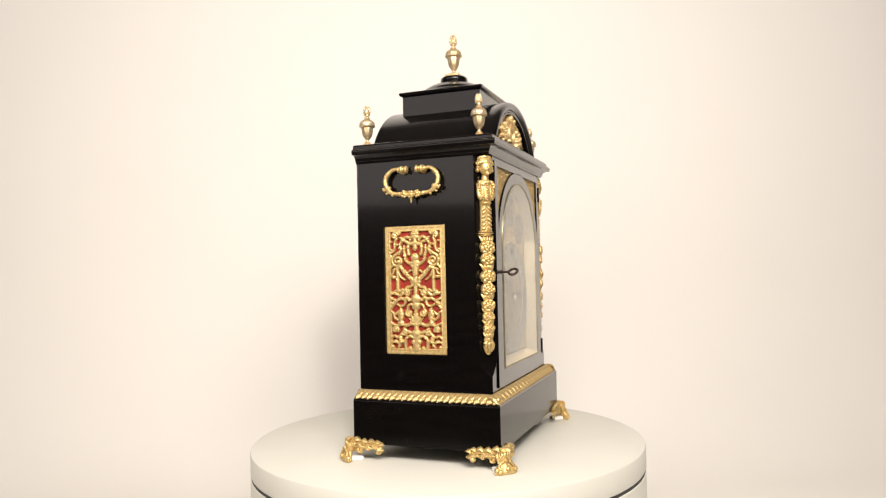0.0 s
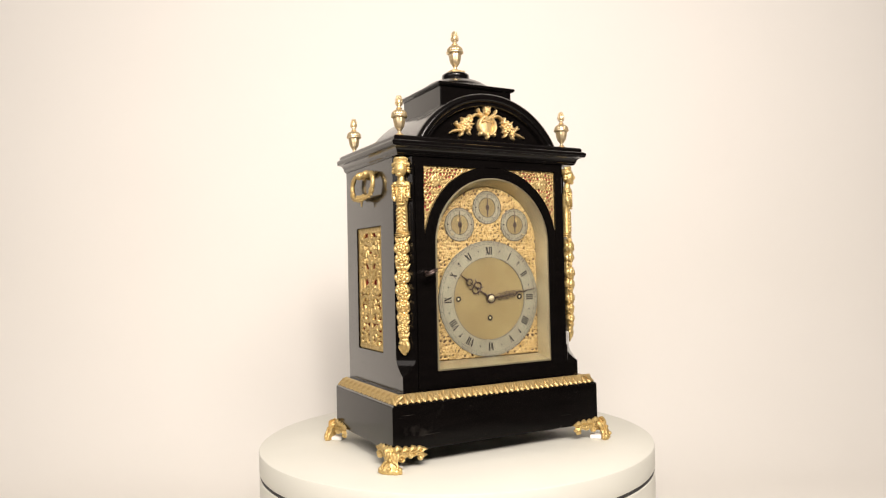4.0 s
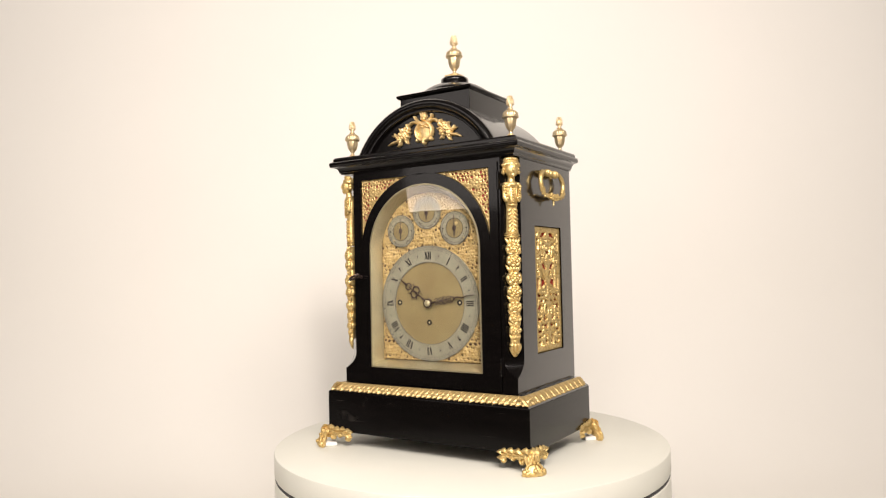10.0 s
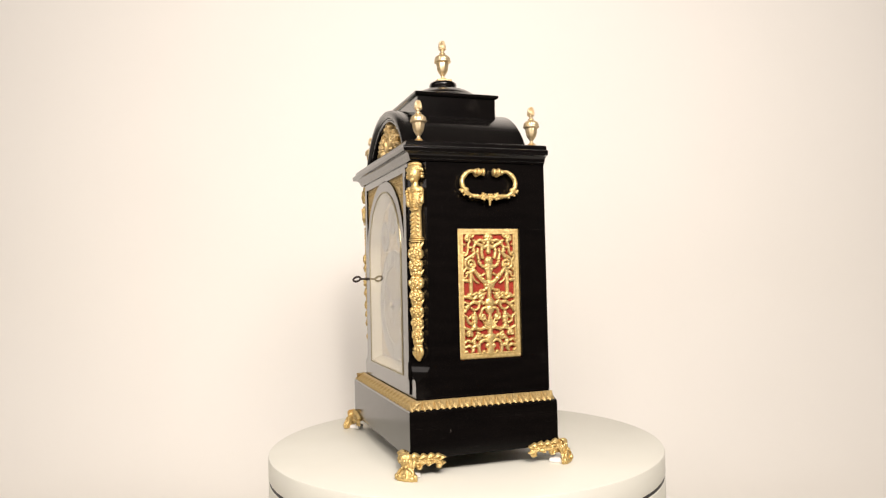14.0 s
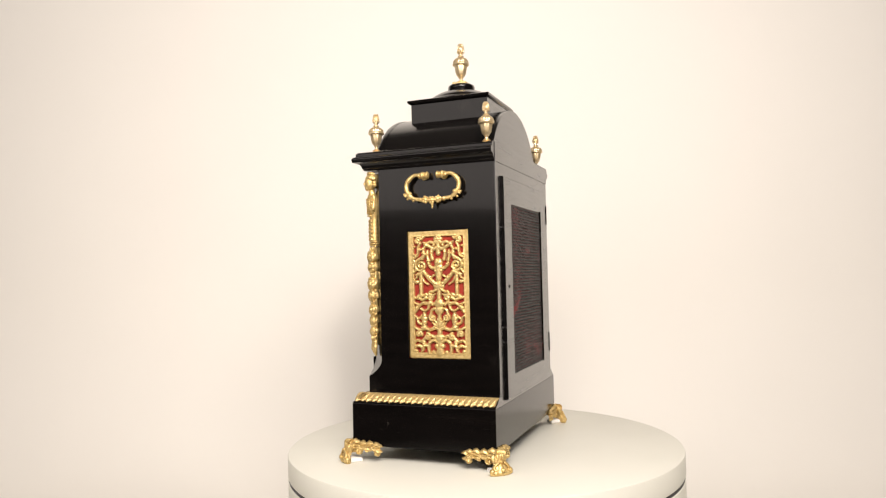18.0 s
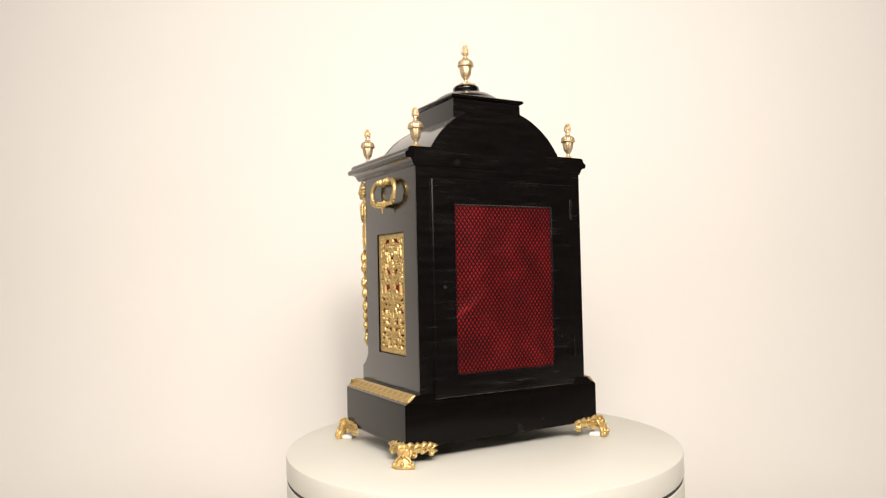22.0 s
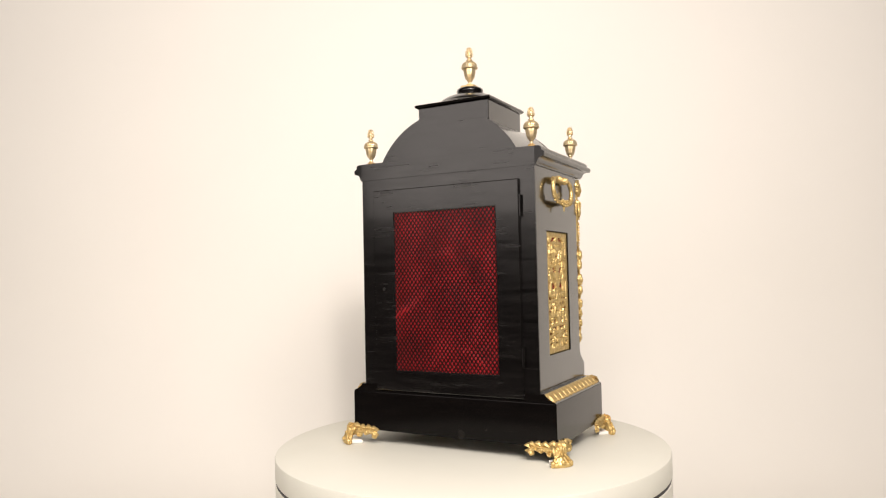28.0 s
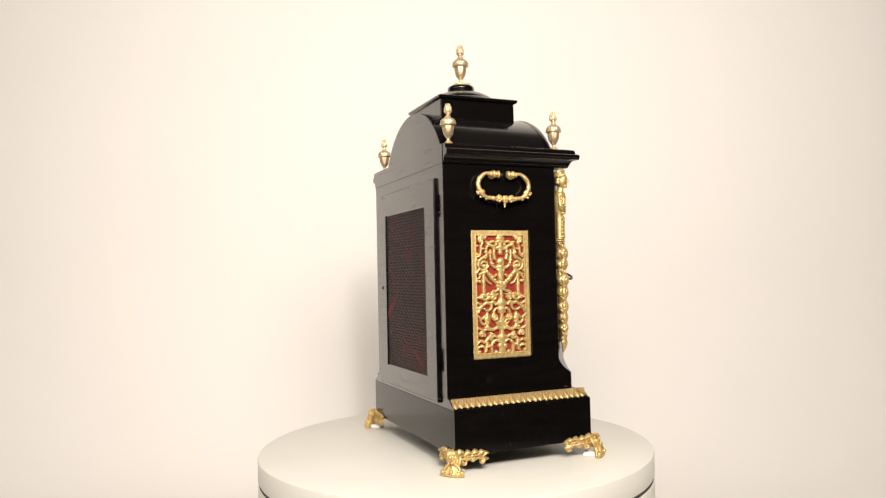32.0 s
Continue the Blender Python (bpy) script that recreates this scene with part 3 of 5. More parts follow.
def front_door():
    bm = bmesh.new()
    y0, y1 = YF - 0.0025, -0.1195
    for s in (-1, 1):
        prism(bm, [(s * 0.1035, 0.1218), (s * 0.1345, 0.1218), (s * 0.1345, ARCH_Z), (s * 0.1035, ARCH_Z)], y0, y1)
        prism(bm, [(s * 0.1205, ARCH_Z), (s * 0.1345, ARCH_Z), (s * 0.1345, 0.4603), (s * 0.1205, 0.4603)], y0, y1)
    prism(bm, [(-0.1035, 0.1218), (0.1035, 0.1218), (0.1035, 0.1465), (-0.1035, 0.1465)], y0, y1)
    prism(bm, [(-0.1205, 0.4533), (0.1205, 0.4533), (0.1205, 0.4603), (-0.1205, 0.4603)], y0, y1)
    for k in range(48):
        a, b = math.pi * k / 48, math.pi * (k + 1) / 48
        prism(bm, [(r * math.cos(q), ARCH_Z + r * math.sin(q)) for r, q in ((0.1035, a), (0.1206, a), (0.1206, b), (0.1035, b))], y0, y1)
    bmesh.ops.remove_doubles(bm, verts=bm.verts[:], dist=2e-5)
    door = part("front_door", bm, EBONY, CLOCK, "arched glazed black door with gilt spandrel frets")
    # the brass bezel, sloping in to the dial
    bm = bmesh.new()
    loops = []
    for g, y in ((-0.0002, -0.1335), (0.0, -0.1372), (-0.0022, -0.1374), (-0.003, -0.1350), (-0.0115, -0.1185), (-0.0115, -0.1172), (-0.0002, -0.1172)):
        loops.append([(x, y, z) for x, z in arch_outline(g, 0.1465)])
    loft(bm, [*loops, loops[0]], cap=False)
    bmesh.ops.remove_doubles(bm, verts=bm.verts[:], dist=1e-6)
    part("bezel", bm, BRASS, door, "bright brass sloping dial surround", smooth=40)
    bm = bmesh.new()
    prism(bm, arch_outline(-0.0023, 0.1465), -0.1366, -0.1351)
    pane = part("glass_pane", bm, GLASS, door, "clear flat door glass")
    pane.visible_shadow = False
    for s in (-1, 1):
        bm = bmesh.new()
        pts = [(s * 0.1204, ARCH_Z + 0.002), (s * 0.1204, 0.4532), (s * 0.006, 0.4532)]
        pts += [(s * 0.1195 * math.cos(a), ARCH_Z + 0.1195 * math.sin(a)) for a in [radians(86 - 85 * k / 16) for k in range(17)]]
        prism(bm, pts, -0.1300, -0.1290)
        part("cloth_backing", bm, PINK_CLOTH, door, "faded red cloth behind the spandrel fret")
        rel = Relief(0.0, 0.122, ARCH_Z, 0.4545, 0.0006)
        near = lambda u, v: spandrel(u, v)
        rel.flower(0.098, 0.432, 0.009, 0.0022, 8)
        rel.cells(0.0062, 0.00098, 0.0016, 5)
        curls(rel, near, 44, 0.0034, 0.0010, 0.0020, 5, False)
        rel.line([(0.1198, 0.352), (0.1198, 0.4528), (0.018, 0.4528)], 0.0008, 0.0008, 0.0016)
        rel.line([(0.1216 * math.cos(radians(a)), ARCH_Z + 0.1216 * math.sin(radians(a))) for a in range(7, 83, 3)], 0.0009, 0.0009, 0.0016)
        rel.clip(spandrel)
        rel.build("spandrel_fret", lambda u, v, h: (s * u, -0.1315 - h, v), GILT_DIAL, door, "pierced gilt brass spandrel fret")
    # hinges, escutcheon and the key left in the lock
    for z in (0.157, 0.432):
        bm = bmesh.new()
        tube(bm, [(0.1360, YF - 0.0018, z - 0.013), (0.1360, YF - 0.0018, z + 0.013)], 0.0026, 10)
        part("hinge", bm, EBONY, door, "black hinge knuckle", smooth=40)
    bm = bmesh.new()
    tube(bm, [(-0.121, YF - 0.001, 0.2936), (-0.121, YF - 0.018, 0.2936)], 0.0019, 10)
    tube(bm, [(-0.121, YF - 0.004, 0.2936), (-0.121, YF - 0.007, 0.2936)], 0.0030, 12)
    tip = radians(28)
    tube(bm, [(-0.121 + 0.0092 * math.sin(a) * math.cos(tip), YF - 0.0235 - 0.0062 * math.cos(a), 0.2936 + 0.0092 * math.sin(a) * math.sin(tip)) for a in [math.pi * k / 10 for k in range(21)]], 0.0019, 8)
    part("key", bm, STEEL, door, "dark steel key left in the door lock", smooth=40)
    return door


front_door()


# ---- the dial ----
DIAL_Y = -0.1166
DC = (0.0, 0.2500)


def flat_ring(bm, cx, cz, r0, r1, y, thick=0.0012, n=96):
    loft(bm, [[(cx + r * math.cos(a), yy, cz + r * math.sin(a)) for a in [2 * math.pi * k / n for k in range(n)]]
              for r, yy in ((r0, y), (r0, y - thick), (r1, y - thick), (r1, y), (r0, y))], cap=False)


def flat_disc(bm, cx, cz, r, y, thick=0.0012, n=64):
    loft(bm, [[(cx + r * math.cos(a), yy, cz + r * math.sin(a)) for a in [2 * math.pi * k / n for k in range(n)]] for yy in (y, y - thick)])


def bar(bm, cx, cz, turn, p, q, w0, w1, y, thick=0.0004):
    """A flat stroke from p to q in a space turned clockwise by turn degrees about (cx, cz)."""
    a = radians(turn)
    put = lambda u, v: (cx + u * math.cos(a) + v * math.sin(a), cz - u * math.sin(a) + v * math.cos(a))
    d = Vector((q[0] - p[0], q[1] - p[1])).normalized()
    n = Vector((-d.y, d.x))
    pts = [put(p[0] + n.x * w0, p[1] + n.y * w0), put(q[0] + n.x * w1, q[1] + n.y * w1), put(q[0] - n.x * w1, q[1] - n.y * w1), put(p[0] - n.x * w0, p[1] - n.y * w0)]
    prism(bm, pts, y, y - thick)


def numeral(text, turn, parent, y):
    """A Roman numeral of engraved strokes, its foot towards the dial's centre."""
    wide = {"I": 0.0031, "V": 0.0062, "X": 0.0062}
    r0, r1 = 0.0695, 0.0815
    bm = bmesh.new()
    u = -sum(wide[c] for c in text) / 2
    for c in text:
        w = wide[c]
        m = u + w / 2
        if c == "I":
            bar(bm, *DC, turn, (m, r0), (m, r1), 0.00095, 0.00095, y)
            for r in (r0, r1):
                bar(bm, *DC, turn, (m - 0.0014, r), (m + 0.0014, r), 0.00018, 0.00018, y)
        if c == "V":
            bar(bm, *DC, turn, (m - 0.0022, r1), (m, r0), 0.00108, 0.0008, y)
            bar(bm, *DC, turn, (m + 0.0022, r1), (m, r0), 0.00036, 0.00036, y)
        if c == "X":
            bar(bm, *DC, turn, (m - 0.0022, r1), (m + 0.0022, r0), 0.00108, 0.00108, y)
            bar(bm, *DC, turn, (m + 0.0022, r1), (m - 0.0022, r0), 0.00036, 0.00036, y)
        if c != "I":
            for r in (r0, r1):
                for k in (-0.0022, 0.0022):
                    if c == "X" or r == r1:
                        bar(bm, *DC, turn, (m + k - 0.0009, r), (m + k + 0.0009, r), 0.00018, 0.00018, y)
        u += w
    part("numeral", bm, BLACK_WAX, parent)


def hand_relief(strokes, name, cx, cz, turn, y, material, parent, label):
    rel = Relief(-0.014, 0.014, -0.02, 0.09, 0.00035)
    for pts, r0, r1, mirror in strokes:
        rel.line(pts, 1.18 * r0, 1.18 * r1, 0.0007, mirror)
    a = radians(turn)
    put = lambda u, v, h: (cx + u * math.cos(a) + v * math.sin(a), y - h, cz - u * math.sin(a) + v * math.cos(a))
    return rel.build(name, put, material, parent, label)


def dial():
    bm = bmesh.new()
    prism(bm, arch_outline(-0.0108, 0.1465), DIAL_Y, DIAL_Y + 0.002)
    plate = part("dial_plate", bm, PLATE, CLOCK, "arched dial plate, darkened behind the cast ornament")
    y = DIAL_Y
    # cast ornament over the plate
    inside = lambda u, v: ((np.abs(u) < 0.0915) & (v > 0.159) & ((v < ARCH_Z) | (u * u + (v - ARCH_Z) ** 2 < 0.0912 ** 2))
                           & (u * u + (v - DC[1]) ** 2 > 0.088 ** 2))
    rel = Relief(-0.093, 0.093, 0.158, 0.429, 0.00065)
    rel.cells(0.0070, 0.00085, 0.0016, 21)
    rel.h = np.maximum(rel.h, rel.h[::-1])
    curls(rel, inside, 150, 0.0048, 0.0011, 0.0024, 11)
    for u, v in ((0.0, 0.357), (0.078, 0.172), (0.080, 0.325)):
        rel.flower(u, v, 0.0075, 0.003, 6, True)
    rel.clip(inside)
    rel.build("spandrel_ornament", lambda u, v, h: (u, y - h - 0.0001, v), GILT_CAST, plate, "cast gilt foliate ornament")
    # chapter ring
    bm = bmesh.new()
    flat_ring(bm, *DC, 0.0645, 0.0912, y - 0.0012, 0.0022)
    cr = part("chapter_ring", bm, SILVERED, CLOCK, "silvered chapter ring with black Roman numerals", smooth=30)
    yr = y - 0.00341
    for k, text in enumerate(("XII", "I", "II", "III", "IIII", "V", "VI", "VII", "VIII", "IX", "X", "XI")):
        numeral(text, 30 * k, cr, yr)
    bm = bmesh.new()
    for r in (0.0649, 0.0652, 0.0852, 0.0886, 0.0908, 0.0910):
        flat_ring(bm, *DC, r - 0.00012, r + 0.00012, yr, 0.0002, 120)
    for k in range(60):
        bar(bm, *DC, 6 * k, (0, 0.0852), (0, 0.0886), 0.00016, 0.00016, yr, 0.0002)
    part("minute_track", bm, BLACK_WAX, cr)
    for k in range(12):
        bm = bmesh.new()
        t = 30 * k + 15
        if k % 3 == 1:       # a bold flower on a stem
            bar(bm, *DC, t, (0, 0.0725), (0, 0.0775), 0.0003, 0.0005, yr)
            for a in range(0, 360, 72):
                bar(bm, *DC, t, (0, 0.0790), (0.0019 * math.sin(radians(a)), 0.0790 + 0.0019 * math.cos(radians(a))), 0.0003, 0.0007, yr)
            bar(bm, *DC, t, (-0.0018, 0.0752), (0, 0.0740), 0.0004, 0.0002, yr)
        else:                # a small four-pointed star
            for a in range(0, 360, 90):
                bar(bm, *DC, t, (0, 0.0765), (0.0020 * math.sin(radians(a)), 0.0765 + 0.0020 * math.cos(radians(a))), 0.00045, 0.0001, yr)
        part("half_hour_mark", bm, BLACK_WAX, cr)
    bm = bmesh.new()
    flat_disc(bm, *DC, 0.0646, y - 0.0011, 0.0012, 96)
    centre = part("dial_centre", bm, MATTED, CLOCK, "matted gilt brass dial centre")
    for u, v in ((-0.0565, 0.2510), (0.0565, 0.2510), (0.0, 0.2195)):
        bm = bmesh.new()
        flat_ring(bm, u, v, 0.0019, 0.0045, y - 0.0022, 0.0008, 32)
        part("winding_collar", bm, BLACK_WAX, centre, "dark ringed winding hole")
        bm = bmesh.new()
        flat_disc(bm, u, v, 0.0019, y - 0.0021, 0.0003, 24)
        part("winding_square", bm, BRASS, centre)
    # hour hand and minute hand, pierced and shaped
    arc = lambda cx, cy, r, a0, a1: [(cx + r * math.cos(radians(a)), cy + r * math.sin(radians(a))) for a in np.linspace(a0, a1, 14)]
    h = [([(0, 0.004), (0, 0.016)], 0.0016, 0.0012, False), (arc(0.0034, 0.020, 0.0040, 200, 20), 0.0008, 0.0008, True),
         (arc(0.0048, 0.0315, 0.0052, 230, 90), 0.0010, 0.0010, True), (arc(0.0045, 0.030, 0.0052, -110, 60), 0.0009, 0.0009, True),
         ([(0.0065, 0.036), (0.0098, 0.041)], 0.0010, 0.0004, True), ([(0.0088, 0.029), (0.012, 0.030)], 0.0009, 0.0004, True),
         (arc(0.0, 0.046, 0.0052, -60, 80), 0.0009, 0.0007, True), ([(0, 0.050), (0, 0.0685)], 0.0014, 0.0002, False), ([(0, 0.024), (0, 0.044)], 0.0006, 0.0006, False)]
    hand_relief(h, "hour_hand", *DC, 305.5, y - 0.0052, STEEL, CLOCK, "dark pierced steel hour hand near ten")
    m = [([(0, 0.004), (0, 0.012)], 0.0015, 0.0011, False)]
    for v in (0.0165, 0.0245, 0.0325, 0.0400):
        m.append((arc(0.0021, v, 0.0033, 250, -70), 0.00052, 0.00052, True))
    m += [([(0.0052, 0.0285), (0.0072, 0.0310)], 0.0007, 0.0004, True), ([(0.0045, 0.0440), (0.0010, 0.0500)], 0.0007, 0.0006, True),
          ([(0, 0.048), (-0.0014, 0.055), (0.0013, 0.063), (-0.0005, 0.071), (0, 0.0845)], 0.0011, 0.0004, False)]
    hand_relief(m, "minute_hand", *DC, 81.0, y - 0.0066, STEEL, CLOCK, "slender dark pierced steel minute hand near a quarter past")
    bm = bmesh.new()
    flat_disc(bm, *DC, 0.0078, y - 0.0048, 0.0028, 32)
    part("hand_boss", bm, STEEL, CLOCK)
    bm = bmesh.new()
    lathe(bm, [(0.0052, 0), (0.0052, 0.001), (0.0042, 0.0024), (0.0022, 0.0033), (0.0003, 0.0035)], n=24)
    bmesh.ops.transform(bm, matrix=pose(DC[0], y - 0.0076, DC[1], 90), verts=bm.verts[:])
    part("hand_collet", bm, BRASS, CLOCK, "polished brass hand collet", smooth=40)
    # three subsidiary dials in the arch
    for u, v in ((-0.0012, 0.3938), (-0.0518, 0.3664), (0.0500, 0.3668)):
        bm = bmesh.new()
        flat_ring(bm, u, v, 0.0150, 0.0262, y - 0.0014, 0.0016, 64)
        sub = part("subsidiary_dial", bm, SILVERED, CLOCK, "small silvered subsidiary dial with a single hand", smooth=30)
        ys = y - 0.00301
        bm = bmesh.new()
        flat_disc(bm, u, v, 0.0150, y - 0.0012, 0.0012, 48)
        part("centre_disc", bm, MATTED, sub, "matted gilt centre")
        bm = bmesh.new()
        for r, w in ((0.0153, 0.0004), (0.0216, 0.00012), (0.0228, 0.00012), (0.0256, 0.00035)):
            flat_ring(bm, u, v, r - w, r + w, ys, 0.0002, 64)
        for k in range(0, 360, 30):
            if k % 90:
                bar(bm, u, v, k, (0, 0.0178), (0, 0.0200), 0.0003, 0.0003, ys, 0.0002)
        for k in range(24):
            if k % 6:
                bar(bm, u, v, 15 * k, (0, 0.0226), (0, 0.0244), 0.00022, 0.00022, ys, 0.0002)
        for k in (90, 270):
            bar(bm, u, v, k, (0, 0.0190), (0, 0.0212), 0.0003, 0.0011, ys, 0.0002)
            bar(bm, u, v, k, (0, 0.0212), (0, 0.0226), 0.0011, 0.0002, ys, 0.0002)
        for k in (140, 220):
            bar(bm, u, v, k, (-0.002, 0.0205), (0.002, 0.0205), 0.0004, 0.0004, ys, 0.0002)
        part("engraving", bm, BLACK_WAX, sub)
        rel_h = [([(0, -0.013), (0, -0.004)], 0.0004, 0.0010, False), ([(0, 0.0), (0, 0.021)], 0.0008, 0.0003, False), ([(0, -0.001), (0, 0.001)], 0.0028, 0.0028, False), ([(0, -0.010), (0, -0.0085)], 0.0011, 0.0011, False)]
        hand_relief(rel_h, "pointer", u, v, 0, y - 0.0042, STEEL, sub, "dark steel pointer")


dial()


# ---- pierced brass panels in the case's sides ----
def side_fret():
    """Half width 0.051, half height 0.099: a roped frame round mirrored scrolls, a bust, columns and urns."""
    rel = Relief(-0.0515, 0.0515, -0.0995, 0.0995, 0.0005)
    H = 0.0024
    # frame: a rope outside, a flat band and a fine inner bead
    rel.line([(-0.0483, -0.0963), (0.0483, -0.0963), (0.0483, 0.0963), (-0.0483, 0.0963), (-0.0483, -0.0963)], 0.0030, 0.0030, H * 0.62)
    n = 60
    for i in range(n + 1):
        t = -1 + 2 * i / n
        rel.line([(0.0466, 0.0968 * t - 0.0012), (0.0500, 0.0968 * t + 0.0016)], 0.0014, 0.0014, H * 0.7, True)
    for i in range(31):
        t = -1 + 2 * i / 30
        for s in (-1, 1):
            rel.line([(0.0478 * t - 0.0014, s * 0.0950), (0.0478 * t + 0.0014, s * 0.0982)], 0.0014, 0.0014, H * 0.7)
    for a, b, w, g in ((0.0452, 0.0936, 0.0018, 0.6), (0.0432, 0.0916, 0.0014, 0.85)):
        rel.line([(-a, -b), (a, -b), (a, b), (-a, b), (-a, -b)], w, w, H * g)
    h = 0.0034
    rel.gain = 1.26
    mm = lambda *pts: [(u / 1000, v / 1000) for u, v in pts]
    line = lambda pts, r0, r1, g=1.0: rel.line(curve([(u, v, 0) for u, v in mm(*pts)], 5) if len(pts) > 2 else mm(*pts), r0 / 1000, r1 / 1000, h * g, True)
    dot = lambda u, v, r, g=1.2: (rel.dot(u / 1000, v / 1000, r / 1000, h * g), rel.dot(-u / 1000, v / 1000, r / 1000, h * g))
    scroll = lambda u, v, r, turns, a, way, w: rel.scroll(u / 1000, v / 1000, r / 1000, turns, a, way, w / 1000, 0.75 * w / 1000, h, True)
    leaf = lambda u, v, a, l, w, bend=0.6: rel.leaf(u / 1000, v / 1000, a, l / 1000, w / 1000, h, True, bend)
    # crest: a flower over a mask with leafy arms
    rel.flower(0, 0.0862, 0.0068, h * 1.1, 6)
    line([(0, 90), (0, 64)], 2.2, 3.0)
    line([(2, 82), (8, 80.5), (14, 82), (19, 79)], 2.2, 1.8)
    line([(1, 73), (8, 71), (13, 74), (20, 77)], 2.4, 2.2)
    dot(20.5, 78, 3.4)
    dot(7.5, 77, 1.8, 1.0)
    leaf(20, 77, 60, 9, 2.0, -1.0)
    line([(21, 77), (25, 70), (24, 62), (27, 56)], 1.8, 2.0)
    line([(11, 71), (11.5, 63), (10, 55)], 1.5, 2.2)
    line([(18, 68), (18.5, 60), (16, 52)], 1.5, 1.9)
    dot(11.3, 66, 2.3)
    dot(18.3, 64, 2.1)
    # corner scrolls and their stems
    scroll(34, 84, 5.6, 1.2, 150, -1, 1.7)
    line([(28, 86), (25, 89.5), (29, 91)], 1.5, 1.2)
    line([(31, 80), (34, 74), (34.5, 67), (36, 61), (40, 58)], 1.7, 1.5)
    leaf(34.5, 69, 150, 8, 1.9, 0.8)
    dot(40.5, 62, 2.0)
    dot(40, 75, 1.6)
    # the great volutes
    scroll(30, 45.5, 10.2, 1.55, 70, -1, 2.0)
    line([(33, 55), (27, 59), (22, 63)], 1.9, 1.6)
    line([(39, 50), (42, 54)], 1.6, 1.4)
    line([(38, 39), (42, 34)], 1.6, 1.4)
    # bust with crescent arms
    rel.dot(0, 0.0500, 0.0054, h * 1.5)
    dot(2.2, 53.5, 2.4, 1.3)
    line([(0, 43), (0, 24)], 5.2, 3.6, 1.15)
    line([(3, 42), (9, 41), (14.5, 44.5), (17, 49)], 2.5, 1.7)
    dot(4.5, 37, 2.2)
    # open arms rising to the sides from a diamond boss
    line([(1, 14), (8, 18), (17, 26), (25, 36)], 3.0, 2.4, 1.05)
    line([(8, 30), (13, 27), (17, 30)], 1.5, 1.2)
    line([(18, 16), (24, 20), (28, 27)], 1.4, 1.2)
    for k in range(5):
        dot(6 + 4.6 * k, 17.5 + 4.4 * k, 1.7, 1.4)
    rel.dot(0, 0.0125, 0.0070, h * 1.1)
    dot(5, 13, 3.4, 1.0)
    line([(25, 36), (31, 33), (38, 31)], 2.0, 1.6)
    # columns and brackets at the frame
    line([(30.2, 33), (30.2, -2)], 2.5, 2.3)
    line([(26.8, -1.5), (35, -1.5)], 1.8, 1.8)
    line([(35.5, 20), (42, 20.5)], 2.0, 1.6)
    dot(37, 20, 2.4)
    line([(35, 33), (38, 26), (42, 24)], 1.5, 1.2)
    line([(4, 8), (10, 4.5), (15, 4.5), (17, 1)], 2.0, 1.5)
    line([(27, -2), (22, 1), (19, -2)], 1.7, 1.4)
    # middle: stem, scrolls and leaves
    line([(0, 10), (0, -52)], 2.8, 2.0, 1.05)
    scroll(14.5, -5.0, 5.6, 1.2, 40, 1, 1.8)
    leaf(6, 1, -35, 12, 2.2, 0.9)
    dot(22, -5, 2.6)
    line([(22, -4), (27, -8), (33, -6), (41, -4)], 2.0, 1.5)
    dot(36.5, -4.5, 2.6)
    rel.dot(0, -0.0140, 0.0062, h * 1.35)
    line([(2, -12), (9, -15), (15, -12), (20, -14)], 2.3, 1.8)
    line([(20, -14), (27, -13), (33, -16), (41, -13)], 2.2, 1.6)
    line([(34, -17), (38, -22), (41, -27)], 2.3, 1.7)
    dot(38, -21, 3.0)
    line([(17, -14), (19, -22), (25, -25), (31, -22)], 1.8, 1.5)
    rel.dot(0, -0.0245, 0.0058, h * 1.3)
    line([(2, -25), (8, -22), (13, -25), (14, -30)], 2.0, 1.6)
    scroll(11.5, -35.5, 5.8, 1.3, 60, -1, 1.8)
    # urns with lids
    for v, r in ((-29.5, 2.0), (-33.0, 3.2), (-38.0, 4.3), (-43.0, 3.6), (-47.0, 2.4), (-51.0, 3.8)):
        dot(25.5, v, r, 1.3)
    leaf(30, -32, -60, 11, 1.8, 0.8)
    line([(31, -46), (36, -43), (38, -36), (42, -33)], 1.8, 1.4)
    # fan of leaves on the stem, and the wavy rail
    for a in (28, 52, 74):
        leaf(0, -51, a, 15, 2.2, 0.2)
    line([(0, -54), (8, -52), (16, -54.5), (25, -53), (33, -55), (42, -51)], 2.4, 1.7)
    # foot of the panel: mask, scrolls and blooms
    line([(0, -56), (0, -90)], 2.8, 5.0, 1.1)
    rel.dot(0, -0.0680, 0.0058, h * 1.4)
    dot(4.5, -80, 3.4, 1.3)
    line([(3, -64), (9, -66), (14, -64), (20, -68)], 2.0, 2.0)
    scroll(21, -65.5, 5.4, 1.2, 90, 1, 1.9)
    scroll(35.5, -61.5, 5.2, 1.2, 200, -1, 1.8)
    line([(25, -68), (31, -73), (38, -71), (42, -74)], 2.1, 1.5)
    dot(27, -74, 2.8)
    line([(4, -74), (10, -71), (17, -74), (19, -82), (18, -91)], 1.9, 2.1)
    line([(19, -80), (25, -79), (30, -82), (35, -79), (42, -81)], 2.4, 1.6)
    leaf(27, -81, -75, 10, 2.2, 0.6)
    dot(40, -88, 2.4)
    dot(11, -89.5, 2.6, 1.0)
    # fine buds along the scrolls
    rnd = random.Random(3)
